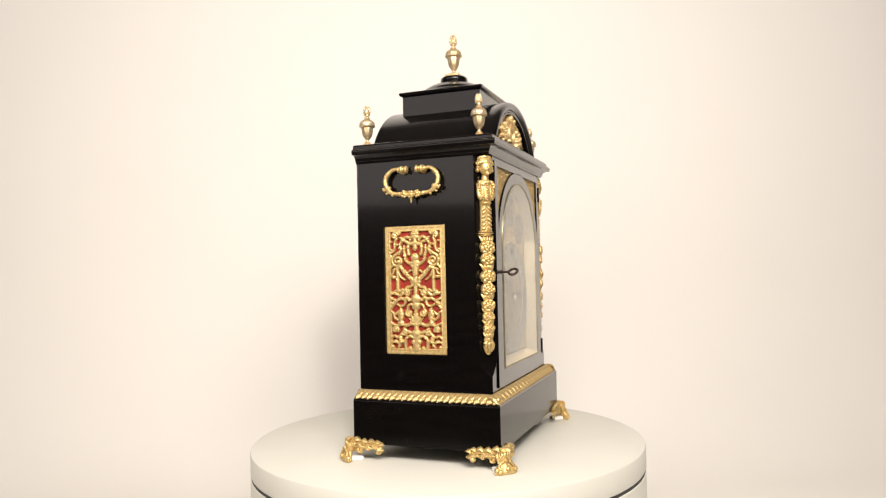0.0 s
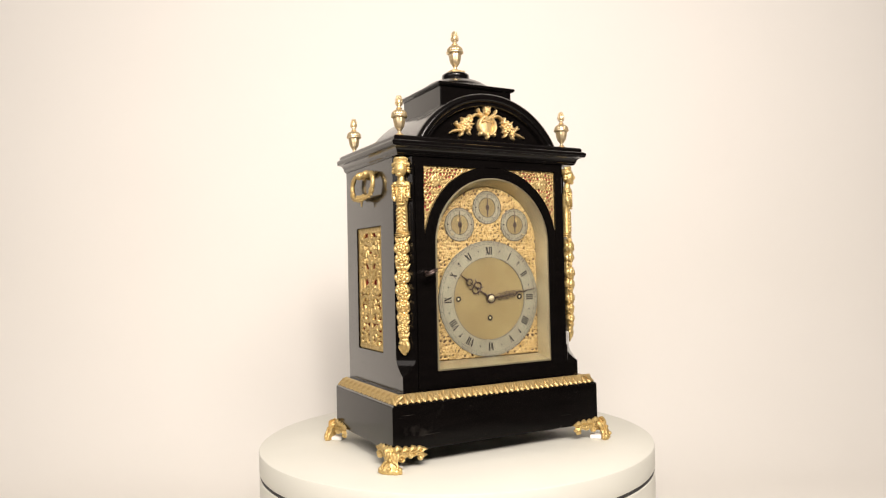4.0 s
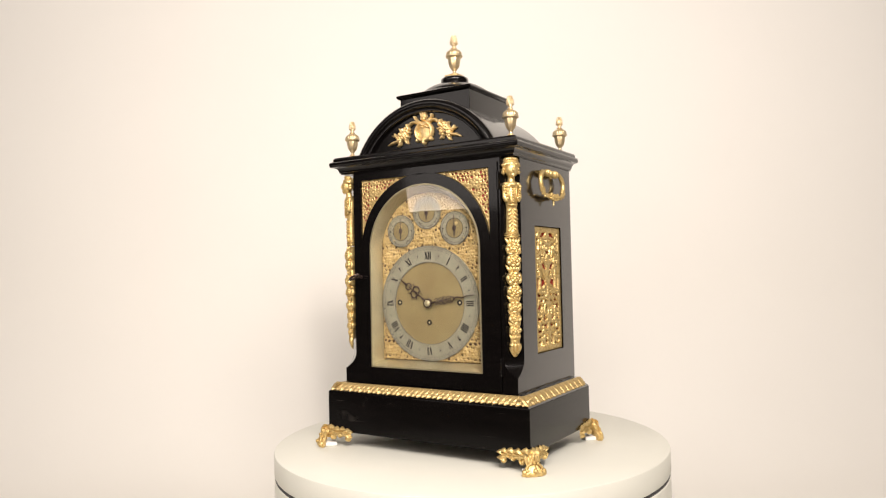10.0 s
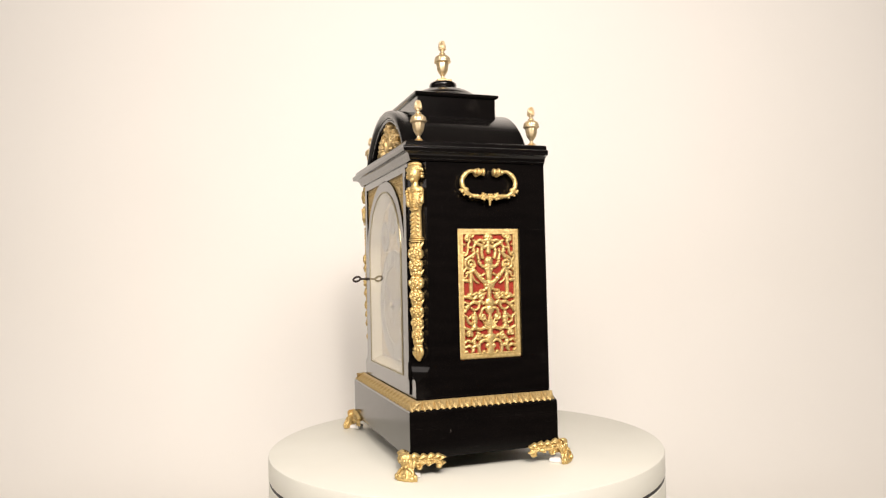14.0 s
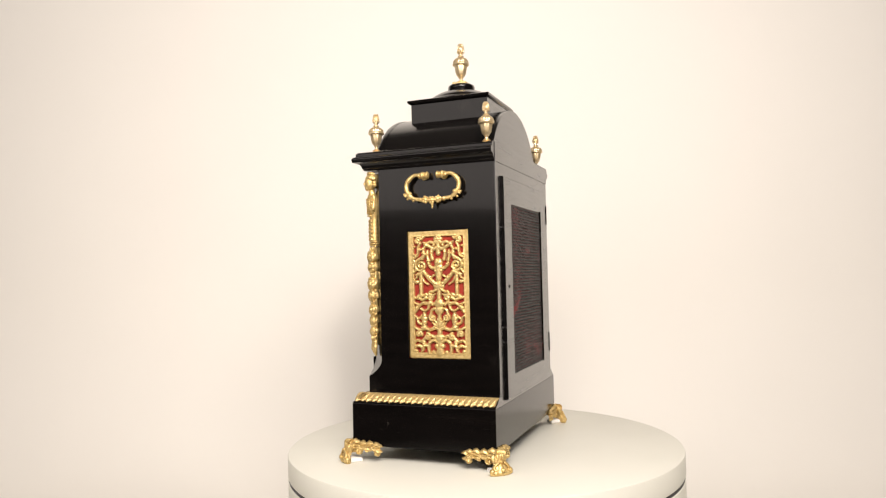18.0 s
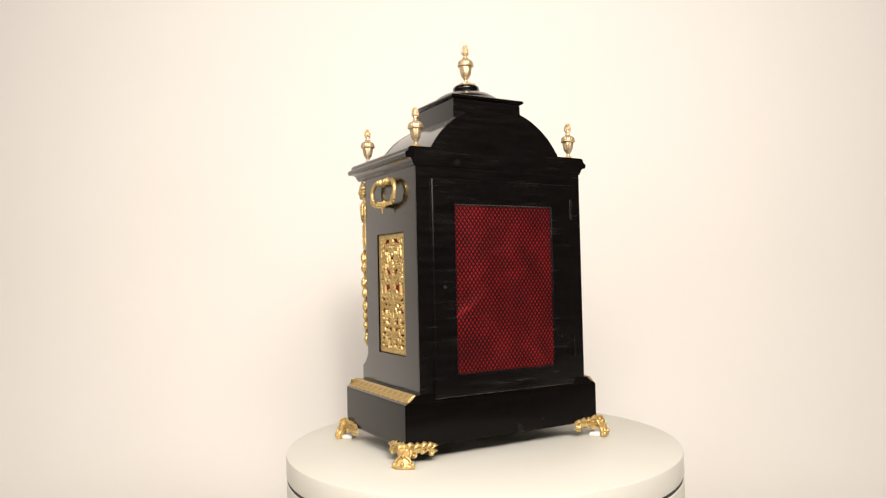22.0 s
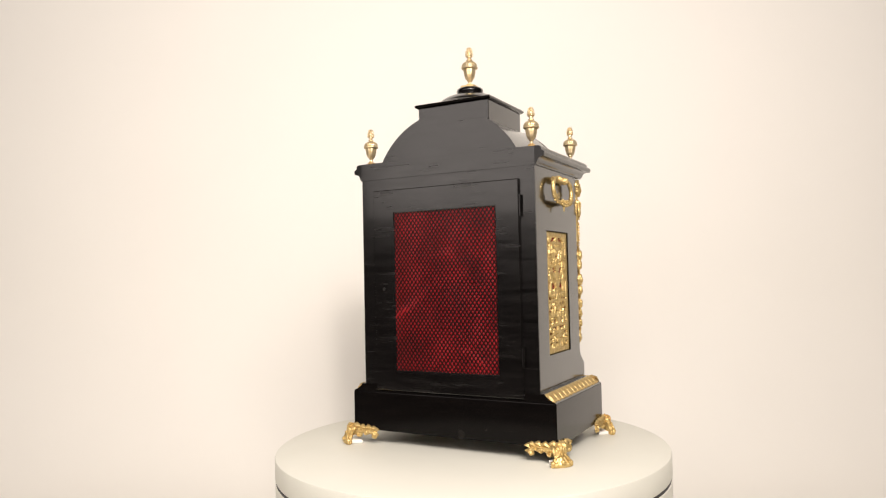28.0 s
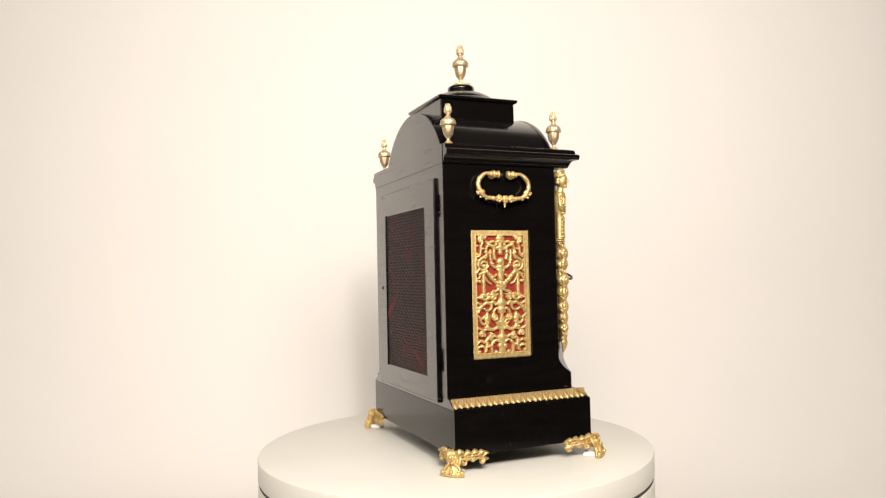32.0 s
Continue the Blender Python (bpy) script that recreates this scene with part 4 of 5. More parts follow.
    for _ in range(46):
        u, v = rnd.uniform(0.004, 0.040), rnd.uniform(-0.088, 0.088)
        i, j = int((u - rel.u0) / rel.step), int((v - rel.v0) / rel.step)
        if rel.h[i, j] > 0.001:
            rel.dot(u, v, 0.0015, h * 1.45)
            rel.dot(-u, v, 0.0015, h * 1.45)
    return rel


def side_panels():
    rel = side_fret()
    yc, zc = -0.0135, 0.2690
    for s in (-1, 1):
        bm = bmesh.new()
        box(bm, *sorted((s * 0.1541, s * 0.1547)), yc - 0.0503, yc + 0.0503, zc - 0.0983, zc + 0.0983)
        panel = part("side_panel", bm, RED_CLOTH, CLOCK, "bright red cloth backing in the case side")
        rel.build("fretwork", lambda u, v, h: (s * (0.1546 + (0.0022 + 0.7 * h if h > 0 else 0)), yc + 0.975 * u * s, zc + 0.985 * v), GILT, panel, "pierced gilt brass fret of scrolls, columns and urns")


side_panels()


# ---- folding carrying handles ----
def handles():
    yc, zc = -0.0155, 0.4500
    for s in (-1, 1):
        bm = bmesh.new()
        path = [(-0.022, 0.0018), (-0.030, 0.0022), (-0.0375, -0.0030), (-0.0425, -0.0100), (-0.0430, -0.0180), (-0.0390, -0.0270), (-0.0310, -0.0335), (-0.0225, -0.0350), (-0.012, -0.0365), (0, -0.0368)]
        path = path + [(-y, z) for y, z in path[-2::-1]]
        pts = curve([(0.0090 - 0.06 * z, y, z) for y, z in path], 5)
        tube(bm, pts, [0.0026 + 0.0012 * math.exp(-((abs(p.y) - 0.040) / 0.006) ** 2) + 0.0010 * max(0, 1 - abs(p.y) / 0.02) for p in pts], 12)
        # grip: three open roses between buds
        for k in (-1, 0, 1):
            c = Vector((0.0116, 0.0105 * k, -0.0372 + 0.0010 * abs(k)))
            blob(bm, c, 0.0046, 0.0050, 0.0050, div=2, rough=0.3)
            for j in range(6):
                a = 2 * math.pi * (j + 0.3 * k) / 6
                blob(bm, c + Vector((0.0024, 0.0040 * math.cos(a), 0.0042 * math.sin(a))), 0.0020, 0.0021, 0.0021, div=2, rough=0.3)
            blob(bm, c + Vector((0.0048, 0, 0)), 0.0012, 0.0016, 0.0016, div=2)
        for q in (-1, 1):
            blob(bm, (0.0112, q * 0.0195, -0.0358), 0.0036, 0.0034, 0.0036, div=2, rough=0.3)
            blob(bm, (0.0112, q * 0.0250, -0.0352), 0.0028, 0.0028, 0.0030, div=2, rough=0.3)
            for y, z, r in ((0.0312, -0.0368, 0.0022), (0.0368, -0.0262, 0.0036), (0.0440, -0.0290, 0.0024), (0.0405, -0.0338, 0.0020), (0.0465, -0.0262, 0.0017)):
                blob(bm, (0.0112, q * y, z), r, r, r, div=2, rough=0.3)
            tube(bm, curve([(0.0112, q * 0.0300, -0.0330), (0.0120, q * 0.0365, -0.0330), (0.0118, q * 0.0420, -0.0270), (0.0112, q * 0.0470, -0.0275)], 5), 0.0017, 8)
            # two-lobed knob at the bail's inner end
            for y, r, w in ((0.0088, 0.0060, 0.0030), (0.0130, 0.0046, 0.0022), (0.0165, 0.0062, 0.0036), (0.0215, 0.0044, 0.0026)):
                blob(bm, (0.0085, q * y, 0.0012), r, w, r, div=3, rough=0.08)
        blob(bm, (0.0116, 0, -0.0440), 0.0020, 0.0020, 0.0030, div=2)
        blob(bm, (0.0116, 0, -0.0480), 0.0014, 0.0014, 0.0022, div=2)
        bmesh.ops.transform(bm, matrix=Matrix.Diagonal((s, 1, 1, 1)), verts=bm.verts[:])
        bmesh.ops.transform(bm, matrix=Matrix.Translation((s * HX, yc, zc)), verts=bm.verts[:])
        h = part("carrying_handle", bm, GILT, CLOCK, "cast gilt brass bail handle with a flowered grip", smooth=60)
        for q in (-1, 1):
            bm = bmesh.new()
            lathe(bm, [(0.0060, 0), (0.0062, 0.0015), (0.0040, 0.0025), (0.0032, 0.0050), (0.0030, 0.0080), (0.0005, 0.0084)], n=24)
            bmesh.ops.transform(bm, matrix=Matrix.Translation((s * HX, yc + q * 0.0165, zc + 0.001)) @ pose(0, 0, 0, 0, 90 * s, 0), verts=bm.verts[:])
            part("mounting_post", bm, GILT, h, smooth=50)


handles()


# ---- corner mounts: a plain draped bust on a tapering term over a drop of fruit and flowers ----
def corner_mounts():
    bm = bmesh.new()      # x across, -y outward, z up
    rnd = random.Random(7)
    # plain head with a crown of curls, on a short neck
    blob(bm, (0, -0.0096, 0.4470), 0.0096, 0.0094, 0.0124, div=3, rough=0.10)
    blob(bm, (0, -0.0064, 0.4550), 0.0122, 0.0096, 0.0086, div=3, rough=0.25)
    blob(bm, (0, -0.0188, 0.4460), 0.0020, 0.0020, 0.0032, div=2)
    blob(bm, (0, -0.0150, 0.4385), 0.0036, 0.0030, 0.0040, div=2, rough=0.2)
    for k in range(22):
        a = math.pi * ((k % 11) + 0.5) / 11
        w, z = (0.0120, 0.4530) if k < 11 else (0.0090, 0.4605)
        blob(bm, (w * math.cos(a), -0.0055 - w * 0.72 * math.sin(a), z + 0.002 * math.sin(a)), 0.0026, 0.0026, 0.0030, div=2, rough=0.4)
    for s in (-1, 1):
        for k in range(2):
            blob(bm, (s * (0.0112 + 0.0006 * (k % 2)), -0.0060, 0.4475 - 0.0042 * k), 0.0026, 0.0040, 0.0028, div=2, rough=0.4)
    tube(bm, [(0, -0.006, 0.4240), (0, -0.0068, 0.4315), (0, -0.008, 0.4400)], [0.0090, 0.0052, 0.0048], 12)
    # shoulders, scrolled arms and a buttoned front panel
    blob(bm, (0, -0.0068, 0.4235), 0.0112, 0.0078, 0.0066, div=3, rough=0.2)
    for s in (-1, 1):
        tube(bm, curve([(s * 0.0070, -0.0080, 0.4265), (s * 0.0112, -0.0075, 0.4235), (s * 0.0120, -0.0078, 0.4150), (s * 0.0110, -0.0088, 0.4060), (s * 0.0082, -0.0095, 0.4000)], 5),
             [0.0030 + 0.0006 * math.sin(i * 0.5) for i in range(21)], 10)
        for k in range(5):
            blob(bm, (s * (0.0122 - 0.0003 * k * k), -0.0110, 0.4220 - 0.0044 * k), 0.0022, 0.0022, 0.0024, div=2, rough=0.3)
        tube(bm, [(s * 0.0058, -0.0128, 0.4225), (s * 0.0046, -0.0136, 0.3975)], 0.0011, 8)
    loft(bm, [[(w * math.cos(a), -0.0050 + d * math.sin(a), z) for a in [2 * math.pi * i / 20 for i in range(20)]]
              for w, d, z in ((0.0100, 0.0072, 0.4260), (0.0106, 0.0084, 0.4150), (0.0094, 0.0084, 0.4030), (0.0084, 0.0082, 0.3950), (0.0080, 0.0060, 0.3930),
                              (0.0082, 0.0058, 0.3880), (0.0086, 0.0058, 0.3700), (0.0090, 0.0060, 0.3560), (0.0092, 0.0062, 0.3540))])
    for k in range(7):
        blob(bm, (0, -0.0138, 0.4215 - 0.0037 * k), 0.0020, 0.0018, 0.0015, div=2)
    blob(bm, (0, -0.0108, 0.3950), 0.0078, 0.0042, 0.0020, div=2)
    # leaf-carved shaft with a moulded foot
    for k in range(6):
        for s in (-1, 1):
            blob(bm, (s * 0.0042, -0.0104, 0.3875 - 0.0058 * k), 0.0046, 0.0018, 0.0021, pose(0, 0, 0, 0, s * 38, 0).to_3x3(), div=2, rough=0.2)
    for z, w in ((0.3535, 0.0112), (0.3505, 0.0128), (0.3478, 0.0108)):
        blob(bm, (0, -0.0045, z), w, 0.0085, 0.0019, div=2)
    # drop: cups of leaves and cabbage roses

    def rose(z, r, seed):
        blob(bm, (0, -0.0060, z), r * 0.86, r * 0.66, r * 0.78, div=3, rough=0.25)
        for ring, count, size in ((0.72, 7, 0.46), (0.36, 5, 0.36)):
            for k in range(count):
                a = 2 * math.pi * (k + seed * 0.37 + ring) / count
                tilt = pose(0, 0, 0, 0, -math.degrees(a) + rnd.uniform(-18, 18), 0).to_3x3()
                blob(bm, (ring * r * math.cos(a), -0.0060 - r * (0.62 - 0.42 * ring), z + ring * r * 0.86 * math.sin(a)), r * size * 0.60, r * 0.34, r * size * 0.95, tilt, div=2, rough=0.35)
        blob(bm, (0, -0.0060 - r * 0.66, z), r * 0.24, r * 0.16, r * 0.24, div=2, rough=0.3)

    def cup(z, w, height):
        for k in range(5):
            u = (k - 2) / 2
            tube(bm, curve([(u * w * 0.35, -0.0075, z - height * 0.5), (u * w * 0.70, -0.0112 + 0.003 * abs(u), z), (u * w * 1.05, -0.0095 + 0.004 * abs(u), z + height * 0.55)], 4),
                 [0.0024, 0.0026, 0.0027, 0.0027, 0.0026, 0.0024, 0.0020, 0.0014, 0.0005], 8, flat=0.6, side=(0, 1, 0))
    cup(0.3410, 0.0112, 0.012)
    for i, (z, r) in enumerate(((0.3300, 0.0124), (0.3135, 0.0116), (0.2870, 0.0124), (0.2685, 0.0114), (0.2455, 0.0108), (0.2285, 0.0098), (0.2120, 0.0094))):
        rose(z, r, i)
    for z, w, d in ((0.3010, 0.0108, 0.011), (0.2575, 0.0100, 0.010), (0.2372, 0.0090, 0.007), (0.2205, 0.0088, 0.007), (0.2010, 0.0078, 0.010)):
        cup(z, w, d)
    tube(bm, [(0, -0.0045, 0.3450), (0, -0.0045, 0.1900)], [0.0052, 0.0036], 10)
    blob(bm, (0, -0.0062, 0.1945), 0.0066, 0.0044, 0.0066, div=3, rough=0.35)
    for s in (-1, 0, 1):
        tube(bm, curve([(s * 0.0020, -0.0062, 0.1935), (s * 0.0062, -0.0075, 0.1870), (s * 0.0040, -0.0060, 0.1790), (s * 0.0012, -0.0045, 0.1725)], 4),
             [0.0030, 0.0034, 0.0036, 0.0036, 0.0034, 0.0032, 0.0030, 0.0027, 0.0024, 0.0020, 0.0016, 0.0011, 0.0006], 8)
    me = part("corner_mount", bm, GILT, CLOCK, "gilt cast term figure over a fruit and flower drop", smooth=True)
    me.matrix_basis = Matrix.Translation((0.1485, -0.1218, 0)) @ pose(0, 0, 0, 0, 0, 45)
    again(me, CLOCK, Matrix.Translation((-0.1485, -0.1218, 0)) @ pose(0, 0, 0, 0, 0, -45))


corner_mounts()


# ---- gilt leaf border on the sloping moulding ----
def leaf_border():
    bm = bmesh.new()
    n, m, pitch = 24, 10, 0.0195        # one leaning leaf; its tip hangs below the edge and laps over the next
    grid = []
    for i in range(n + 1):
        u = i / n
        row = []
        w = 2 * u % 1.0
        tip = ((w / 0.66) ** 1.2 if w < 0.66 else 1 - ((w - 0.66) / 0.34) ** 1.6) * (0.75 if u < 0.5 else 1.0)
        for j in range(m + 1):
            v = j / m
            low = 0.0142 + 0.0058 * tip
            vein = math.cos(2 * math.pi * (2.5 * u - 0.9 * v)) * math.sin(math.pi * v)
            rise = 0.0007 + 0.0010 * math.sin(math.pi * min(1, v * 1.03)) ** 0.5
            rise *= 0.80 + 0.28 * u
            rise += 0.0003 * vein + math.sin(math.pi * v) * (0.0012 * noise.noise(Vector((u * 7, v * 5, 3.3))) + 0.0012 * noise.noise(Vector((u * 13, v * 9, 7.7))))
            if i in (0, n) or j == m:
                rise = -0.0012
            row.append(bm.verts.new(((u - 0.5) * pitch * 1.03 + 0.0050 * (v - 0.5) * (1 - 0.5 * v), low * v - 0.0104, rise)))
        grid.append(row)
    for a, b in zip(grid, grid[1:]):
        for k in range(m):
            bm.faces.new((a[k], b[k], b[k + 1], a[k + 1]))
    leaf = part("leaf", bm, GILT_DIAL, None, smooth=True).data
    bpy.data.objects.remove(bpy.data.objects["leaf"])

    def strip(name, a, b, out):
        """A run from a to b along the moulding; out is its outward direction."""
        bm = bmesh.new()
        d = Vector((b[0] - a[0], b[1] - a[1], 0)).normalized()
        o = Vector(out)
        p = lambda q, off, z: Vector((q[0], q[1], 0)) + o * off + Vector((0, 0, z))
        loft(bm, [[p(q, 0.0165, 0.1062), p(q, 0.0165, 0.1072), p(q, 0.0042, 0.1176), p(q, 0.0030, 0.1160), p(q, 0.0100, 0.1100)] for q in (a, b)])
        border = part(name, bm, GILT_DIAL, CLOCK, "gilt brass border of overlapping leaves")
        length = (Vector(b) - Vector(a)).length
        count = round(length / pitch)
        axis = (Vector((0, 0, 0)) + o * 0.0212 + Vector((0, 0, 0.1050))) - (o * 0.0042 + Vector((0, 0, 0.1188)))
        axis.normalize()
        normal = d.cross(axis)
        if normal.z < 0:
            normal = -normal
        rot = Matrix((d, axis, normal)).transposed().to_4x4()
        if rot.determinant() < 0:
            rot = Matrix((-d, axis, normal)).transposed().to_4x4()
        for k in range(count):
            q = Vector((a[0], a[1], 0)).lerp(Vector((b[0], b[1], 0)), (k + 0.5) / count)
            ob = new("leaf", leaf)
            ob.parent = border
            ob.matrix_basis = Matrix.Translation(q + o * 0.0134 + Vector((0, 0, 0.1109))) @ rot @ Matrix.Diagonal((length / count / pitch, 1, 1, 1))
    x, y = 0.163, -0.1300
    strip("leaf_border", (-x - 0.018, y), (x + 0.018, y), (0, -1, 0))
    strip("leaf_border", (x, y - 0.018), (x, YB - 0.002), (1, 0, 0))
    strip("leaf_border", (-x, y - 0.018), (-x, YB - 0.002), (-1, 0, 0))


leaf_border()


# ---- scrolled feet ----
def feet():
    bm = bmesh.new()   # +x and -y run outward from the corner at the origin; wings lie along -x and +y
    out = Vector((1, -1, 0)).normalized()
    across = Vector((1, 1, 0)).normalized()
    lf = random.Random(4)
    up = lambda z: Vector((0, 0, z))
    # knee that narrows at the ankle and flares into a broad fluted toe
    loops = []
    for z, w, c, d in ((0.0290, 0.0090, 0.0020, 0.0060), (0.0255, 0.0112, 0.0048, 0.0068), (0.0215, 0.0112, 0.0066, 0.0066), (0.0170, 0.0096, 0.0080, 0.0054), (0.0130, 0.0098, 0.0095, 0.0050),
                       (0.0095, 0.0128, 0.0112, 0.0056), (0.0062, 0.0160, 0.0124, 0.0064), (0.0035, 0.0174, 0.0128, 0.0070), (0.0012, 0.0166, 0.0122, 0.0064), (0.0, 0.0150, 0.0116, 0.0056)):
        ridge = lambda a: 1 + 0.07 * math.cos(9 * a)
        loops.append([out * (c + d * math.cos(a) * ridge(a)) + across * w * math.sin(a) * ridge(a) + up(z) for a in [2 * math.pi * i / 54 for i in range(54)]])
    loft(bm, loops)
    for q in range(-2, 3):
        turn = pose(0, 0, 0, 0, 0, -45 + 14 * q).to_3x3()
        blob(bm, out * (0.0115 - 0.0012 * q * q) + across * 0.0042 * q + up(0.0250 - 0.0010 * q * q), 0.0026, 0.0028, 0.0054, turn, div=2, rough=0.3)
    for s in (-1, 1):
        blob(bm, out * 0.0136 + across * s * 0.0142 + up(0.0062), 0.0038, 0.0038, 0.0042, div=2, rough=0.2)
        tube(bm, curve([out * 0.0150 + across * s * 0.0040 + up(0.0185), out * 0.0138 + across * s * 0.0088 + up(0.0150), out * 0.0150 + across * s * 0.0120 + up(0.0100), out * 0.0178 + across * s * 0.0088 + up(0.0078)], 4), 0.0020, 8)
    blob(bm, out * 0.0190 + up(0.0085), 0.0034, 0.0034, 0.0034, div=2)
    blob(bm, out * 0.0140 + up(0.0190), 0.0026, 0.0026, 0.0034, div=2, rough=0.2)
    # each wing: a drooping acanthus leaf cast in relief, on a solid core
    wing = Relief(-0.014, 0.052, 0.000, 0.036, 0.0006)
    rib = [(p.x, p.y) for p in curve([(-0.008, 0.0265, 0), (0.006, 0.0258, 0), (0.018, 0.0240, 0), (0.030, 0.0246, 0), (0.0390, 0.0232, 0), (0.0440, 0.0185, 0), (0.0425, 0.0140, 0)], 6)]
    wing.line(rib, 0.0076, 0.0042, 0.0032)
    wing.line([(-0.008, 0.020), (0.004, 0.0185), (0.012, 0.0210)], 0.0066, 0.0036, 0.0030)
    wing.dot(0.0415, 0.0145, 0.0042, 0.0066)
    for i in range(3, 33, 6):
        size = 1.25 - 0.014 * i
        for side, ang, bend in ((1, 46, -1.3), (-1, -38, 1.0)):
            a0 = ang + lf.uniform(-8, 8)
            u, v = rib[i][0] - (0.001 if side < 0 else 0), rib[i][1] + 0.0014 * side
            wing.leaf(u, v, a0, 0.0125 * size, 0.0036 * size, 0.0054 + lf.uniform(-0.0008, 0.0008), bend=bend)
            wing.leaf(u, v, a0 - 4, 0.0105 * size, 0.0011 * size, 0.0068, bend=bend)
    wing.line(rib[3:], 0.0014, 0.0012, 0.0068)
    wing.scroll(0.0105, 0.0160, 0.0062, 0.9, 120, -1, 0.0024, 0.0020, 0.0058)
    wing.scroll(0.0250, 0.0190, 0.0044, 0.9, 100, -1, 0.0018, 0.0014, 0.0054)
    wing.leaf(-0.0100, 0.0240, -80, 0.0140, 0.0036, 0.0050, bend=0.3)
    heights = wing.h
    for d, n in ((Vector((-1, 0, 0)), Vector((0, -1, 0))), (Vector((0, 1, 0)), Vector((1, 0, 0)))):
        def at(a, b, z):
            return d * a + n * b + up(z)
        tube(bm, [at(a, 0.0018, z) for a, z in rib], [0.0050 - 0.0020 * i / (len(rib) - 1) for i in range(len(rib))], 10, flat=0.45, side=n)
        seen = {}
        for i in range(heights.shape[0] - 1):
            for j in range(heights.shape[1] - 1):
                quad = ((i, j), (i + 1, j), (i + 1, j + 1), (i, j + 1))
                if sum(heights[q] > 0 for q in quad) < 2:
                    continue
                for q in quad:
                    if q not in seen:
                        seen[q] = bm.verts.new(at(-0.014 + 0.0006 * q[0], 0.0004 + heights[q], 0.0006 * q[1]))
                bm.faces.new([seen[q] for q in quad])
    for v in bm.verts:
        v.co.z += TABLE_Z + 0.0004
    foot = part("scroll_foot", bm, GILT, CLOCK, "gilt cast scroll foot with acanthus wings", smooth=True)
    bm = bmesh.new()
    # pale wooden wedge behind the toe
    turn = pose(0, 0, 0, 0, 0, -45)
    loft(bm, [[turn @ Vector((x, y, TABLE_Z + z)) for x, y in ((-0.012 + g, -0.009 + g), (0.006 - g, -0.009 + g), (0.006 - g, 0.009 - g), (-0.012 + g, 0.009 - g))]
              for z, g in ((0.0, 0.0015), (0.001, 0.0), (0.0050, 0.0), (0.0062, 0.001), (0.0070, 0.003))])
    part("felt_pad", bm, FELT, foot, "white wedge under the foot", smooth=40)
    foot.matrix_basis = pose(0.1850, -0.1510, 0)
    for x, y, a in ((0.1850, 0.0815, 90), (-0.1850, 0.0815, 180), (-0.1850, -0.1510, 270)):
        again(foot, CLOCK, pose(x, y, 0, 0, 0, a))


feet()


# ---- cartouche with flower sprays in the arch ----
def swag():
    bm = bmesh.new()
    rel = Relief(-0.073, 0.073, 0.498, 0.556, 0.0005)
    h = 0.0068
    heart = lambda k: [((0.0148 * k) * math.sin(a) ** 1, 0.5215 + k * (0.0145 * math.cos(a) - (0.004 if abs(math.sin(a)) < 0.2 and math.cos(a) > 0 else 0))) for a in np.linspace(0, 2 * math.pi, 40)]
    rel.line(heart(1.0), 0.0030, 0.0030, h)
    rel.line([(0, 0.527), (0, 0.516)], 0.0125, 0.0105, h * 0.55)
    rel.line([(0.0, 0.5275), (0.0045, 0.5300), (0.0085, 0.5270)], 0.0016, 0.0012, h * 0.85, True)
    rel.line(curve([(0.002, 0.533), (0.009, 0.5385), (0.0150, 0.5430), (0.0165, 0.5475)], 5), 0.0030, 0.0014, h, True)
    rel.line(curve([(0.012, 0.5370), (0.021, 0.5385), (0.029, 0.5330)], 5), 0.0026, 0.0022, h, True)
    rel.line([(0.0290, 0.5285), (0.0320, 0.5355)], 0.0026, 0.0026, h * 1.1, True)
    rel.gain = 1.2
    rel.flower(0, 0.5450, 0.0062, h, 5)
    for a in (60, 90, 120):
        rel.leaf(0, 0.5430, a, 0.0100, 0.0026, h, False, 0)
    rel.line([(0, 0.508), (0, 0.5030)], 0.0042, 0.0026, h * 1.1)
    rel.dot(0.0125, 0.5085, 0.0030, h)
    rel.dot(-0.0125, 0.5085, 0.0030, h)
    rnd = random.Random(9)
    for u, v, r in ((0.0365, 0.5260, 0.0075), (0.0430, 0.5200, 0.0070), (0.0350, 0.5165, 0.0062), (0.0470, 0.5125, 0.0055)):
        rel.flower(u, v, r, h * 1.1, 5, True)
    for u, v, a, l in ((0.040, 0.522, 55, 0.012), (0.046, 0.517, 20, 0.015), (0.048, 0.512, -5, 0.022), (0.044, 0.510, -60, 0.010), (0.036, 0.513, -110, 0.009), (0.032, 0.522, 170, 0.007), (0.050, 0.515, 45, 0.012)):
        rel.leaf(u, v, a, l, 0.0025, h * 0.9, True, rnd.uniform(-0.6, 0.6))
    rel.build("cartouche_mount", lambda u, v, d: (u, -0.1222 - d, v + 0.001), GILT_PALE, CLOCK, "gilt cartouche mount with flower sprays in the arch")


swag()


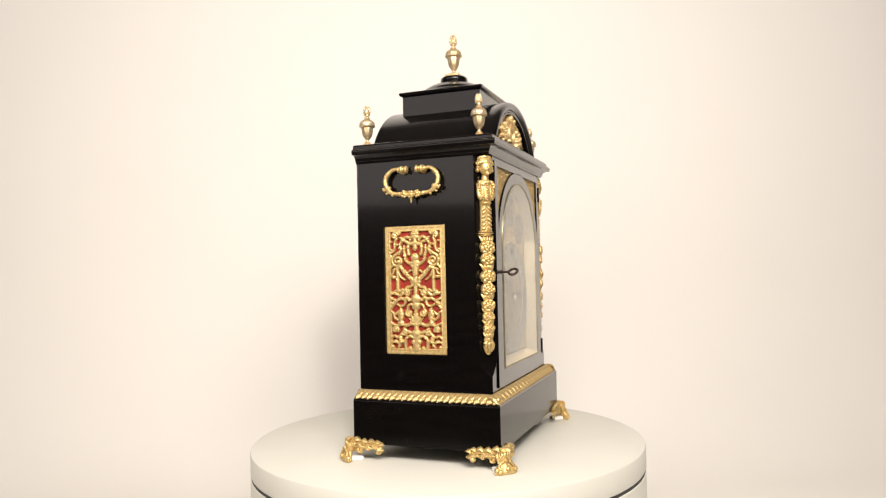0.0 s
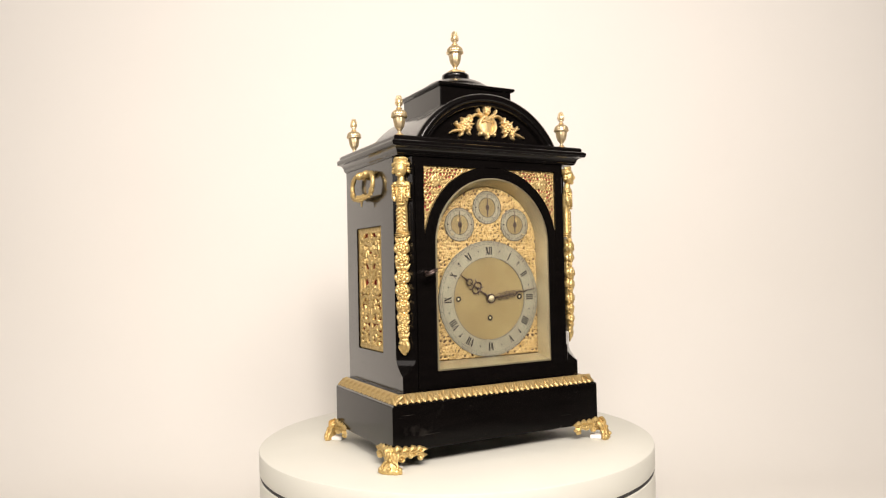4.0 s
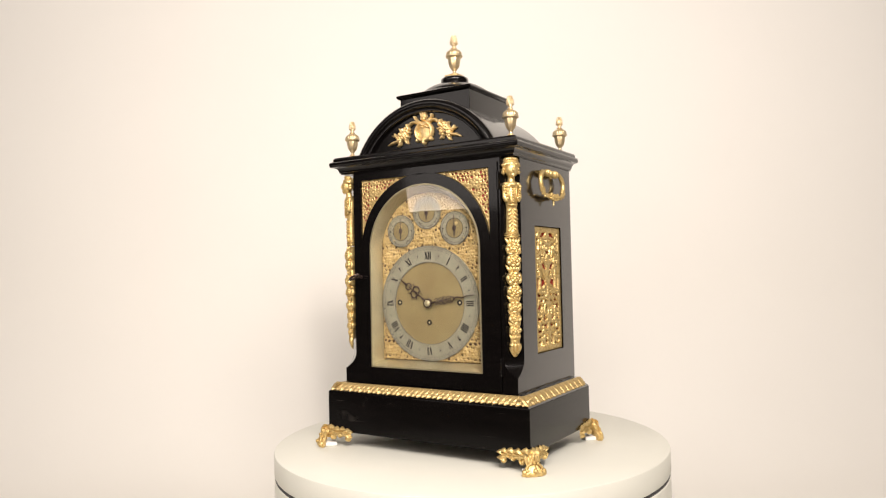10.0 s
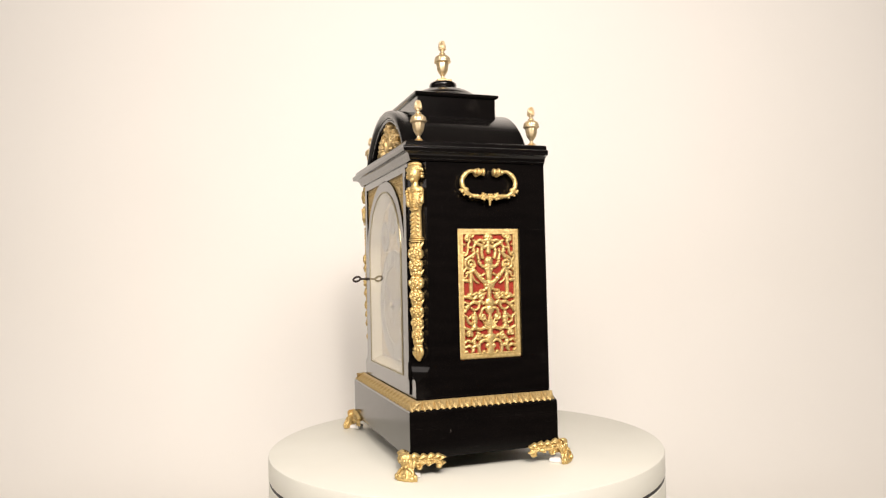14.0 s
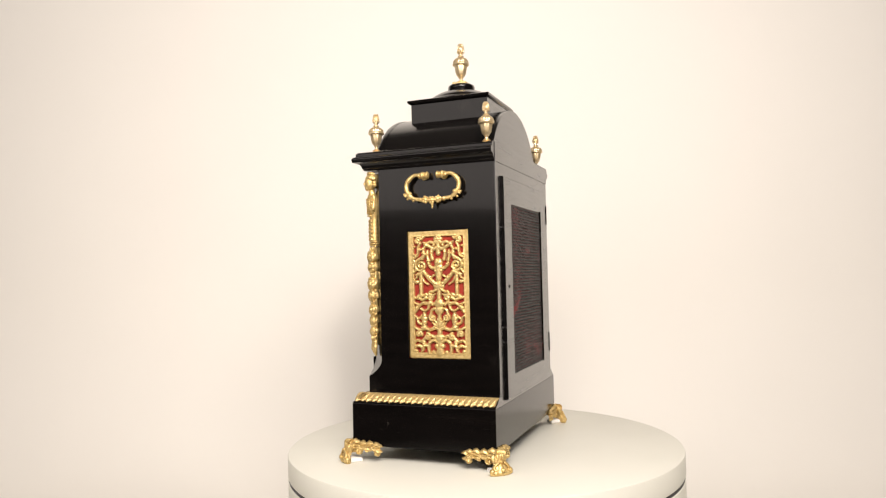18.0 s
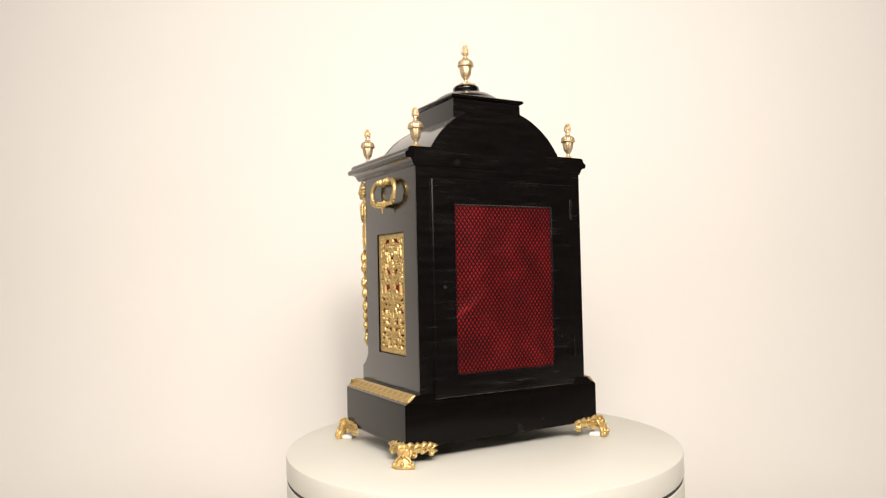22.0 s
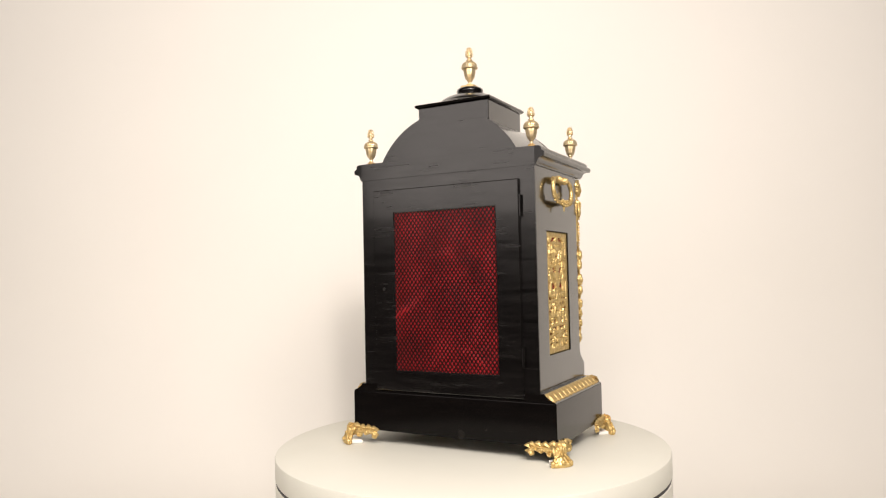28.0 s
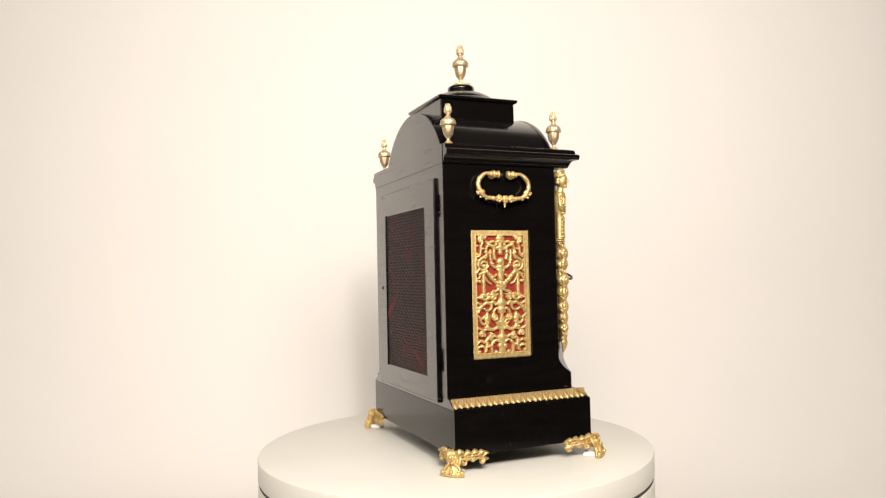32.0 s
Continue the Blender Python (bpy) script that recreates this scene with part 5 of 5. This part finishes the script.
# ---- the back door with its gauze ----
def back_door():
    bm = bmesh.new()
    y0, y1 = YB + 0.0003, YB + 0.0048
    X, Z0, Z1, x, z0, z1 = 0.1345, 0.1085, 0.4470, 0.0938, 0.1432, 0.4070
    c = 0.0014
    loft(bm, [[(-a - g, y, b - g), (a + g, y, b - g), (a + g, y, d + g), (-a - g, y, d + g)] for a, b, d, g, y in (
        (X, Z0, Z1, 0, y0), (X, Z0, Z1, 0, y1 - c), (X, Z0, Z1, -c, y1), (x, z0, z1, c, y1), (x, z0, z1, 0, y1 - c), (x, z0, z1, 0, y0), (X, Z0, Z1, 0, y0))], cap=False)
    bmesh.ops.remove_doubles(bm, verts=bm.verts[:], dist=1e-6)
    door = part("back_door", bm, EBONY_BACK, CLOCK, "scratched black back door with a gauze panel")
    # crumpled silk behind
    n, m = 160, 164
    creases = [curve([(a, b, 0) for a, b in line], 6) for line in (((0.092, 0.235), (0.078, 0.243), (0.064, 0.247), (0.036, 0.277)),
               ((0.020, 0.330), (0.004, 0.336), (-0.014, 0.333)), ((-0.030, 0.178), (-0.046, 0.172), (-0.064, 0.160)))]
    bm = bmesh.new()
    g = []
    for i in range(n + 1):
        col = []
        for j in range(m + 1):
            u, v = -x + 2 * x * i / n, z0 + (z1 - z0) * j / m
            d = 0.0010 * noise.noise(Vector((u * 26, v * 14, 1.0))) + 0.0007 * noise.noise(Vector((u * 50 + v * 40, v * 20, 5.0)))
            a, b = (v - 0.275) / 0.0098 - u / 0.0072, (v - 0.275) / 0.0098 + u / 0.0072
            puff = 0.0014 * (math.sin(math.pi * a) * math.sin(math.pi * b)) ** 2
            fold = sum(0.0010 * math.exp(-min((math.hypot(u - p.x, v - p.y) / 0.0060) ** 2 for p in crease)) for crease in creases)
            col.append(bm.verts.new((u, YB + 0.0010 + puff + max(-0.0007, min(0.0007, d)) + fold, v)))
        g.append(col)
    for a, b in zip(g, g[1:]):
        for j in range(m):
            bm.faces.new((a[j], a[j + 1], b[j + 1], b[j]))
    part("silk_panel", bm, SILK, door, "crumpled crimson silk behind the gauze", smooth=True)
    # woven gauze: two layers of slanting flat wires
    wide, high, w = 0.0072, 0.0098, 0.00095
    for layer, slope in ((0, 1), (1, -1)):
        tan = slope * high / wide
        y = YB + 0.0019 + 0.0004 * layer
        for k in range(-60, 61):
            c = k * high + 0.275
            ends = []
            for u in (-x, x):
                ends.append((u, tan * u + c))
            (ua, va), (ub, vb) = ends
            pts = []
            for u, v in ends:
                if v < z0:
                    u, v = (z0 - c) / tan, z0
                if v > z1:
                    u, v = (z1 - c) / tan, z1
                pts.append((u, v))
            if abs(pts[0][0]) > x + 1e-6 or abs(pts[1][0]) > x + 1e-6 or abs(pts[0][0] - pts[1][0]) < 1e-4:
                continue
            d = Vector((pts[1][0] - pts[0][0], pts[1][1] - pts[0][1])).normalized()
            o = (-d.y * w, d.x * w)
            bm = bmesh.new()
            prism(bm, [(pts[0][0] + o[0], pts[0][1] + o[1]), (pts[1][0] + o[0], pts[1][1] + o[1]), (pts[1][0] - o[0], pts[1][1] - o[1]), (pts[0][0] - o[0], pts[0][1] - o[1])], y, y + 0.0006)
            part("gauze_wire", bm, MESH, door, "black wire of the diamond gauze")
    for z in (0.172, 0.405):
        bm = bmesh.new()
        tube(bm, [(-0.1360, YB + 0.0040, z - 0.017), (-0.1360, YB + 0.0040, z + 0.017)], 0.0022, 10)
        part("hinge", bm, EBONY_BACK, door, "black hinge knuckle", smooth=40)
    bm = bmesh.new()
    tube(bm, [(0.1150, YB + 0.0040, 0.2790), (0.1150, YB + 0.0056, 0.2790)], 0.0028, 16)
    part("lock_escutcheon", bm, IRON, door, smooth=40)


back_door()


# ---- what moves: the turntable and the clock on it turn together ----
def motions():
    turns = [(t, pose(0, 0, 0, 0, 0, a)) for t, a in (
        (0, 68.93), (1, 58.63), (2, 48.87), (3, 39.25), (5.5, 13.19), (6, 8.20), (7, -1.39), (8, -11.08), (9, -20.60), (10, -30.26),
        (11, -40.33), (12, -50.15), (13, -60.08), (14, -69.58), (14.5, -74.61), (16.5, -93.84), (17, -99.70), (18, -108.66), (19, -117.99),
        (20, -128.03), (21, -137.93), (22, -147.80), (23, -157.58), (24, -167.22), (25, -176.99), (25.5, -181.87), (27.5, -202.11),
        (28, -206.86), (29, -216.84), (30, -226.33), (31, -236.30), (32, -246.15))]
    walk(TABLE, [(t, Matrix.Translation((0, 0, TABLE_Z)) @ m) for t, m in turns])
    walk(CLOCK, turns)


motions()
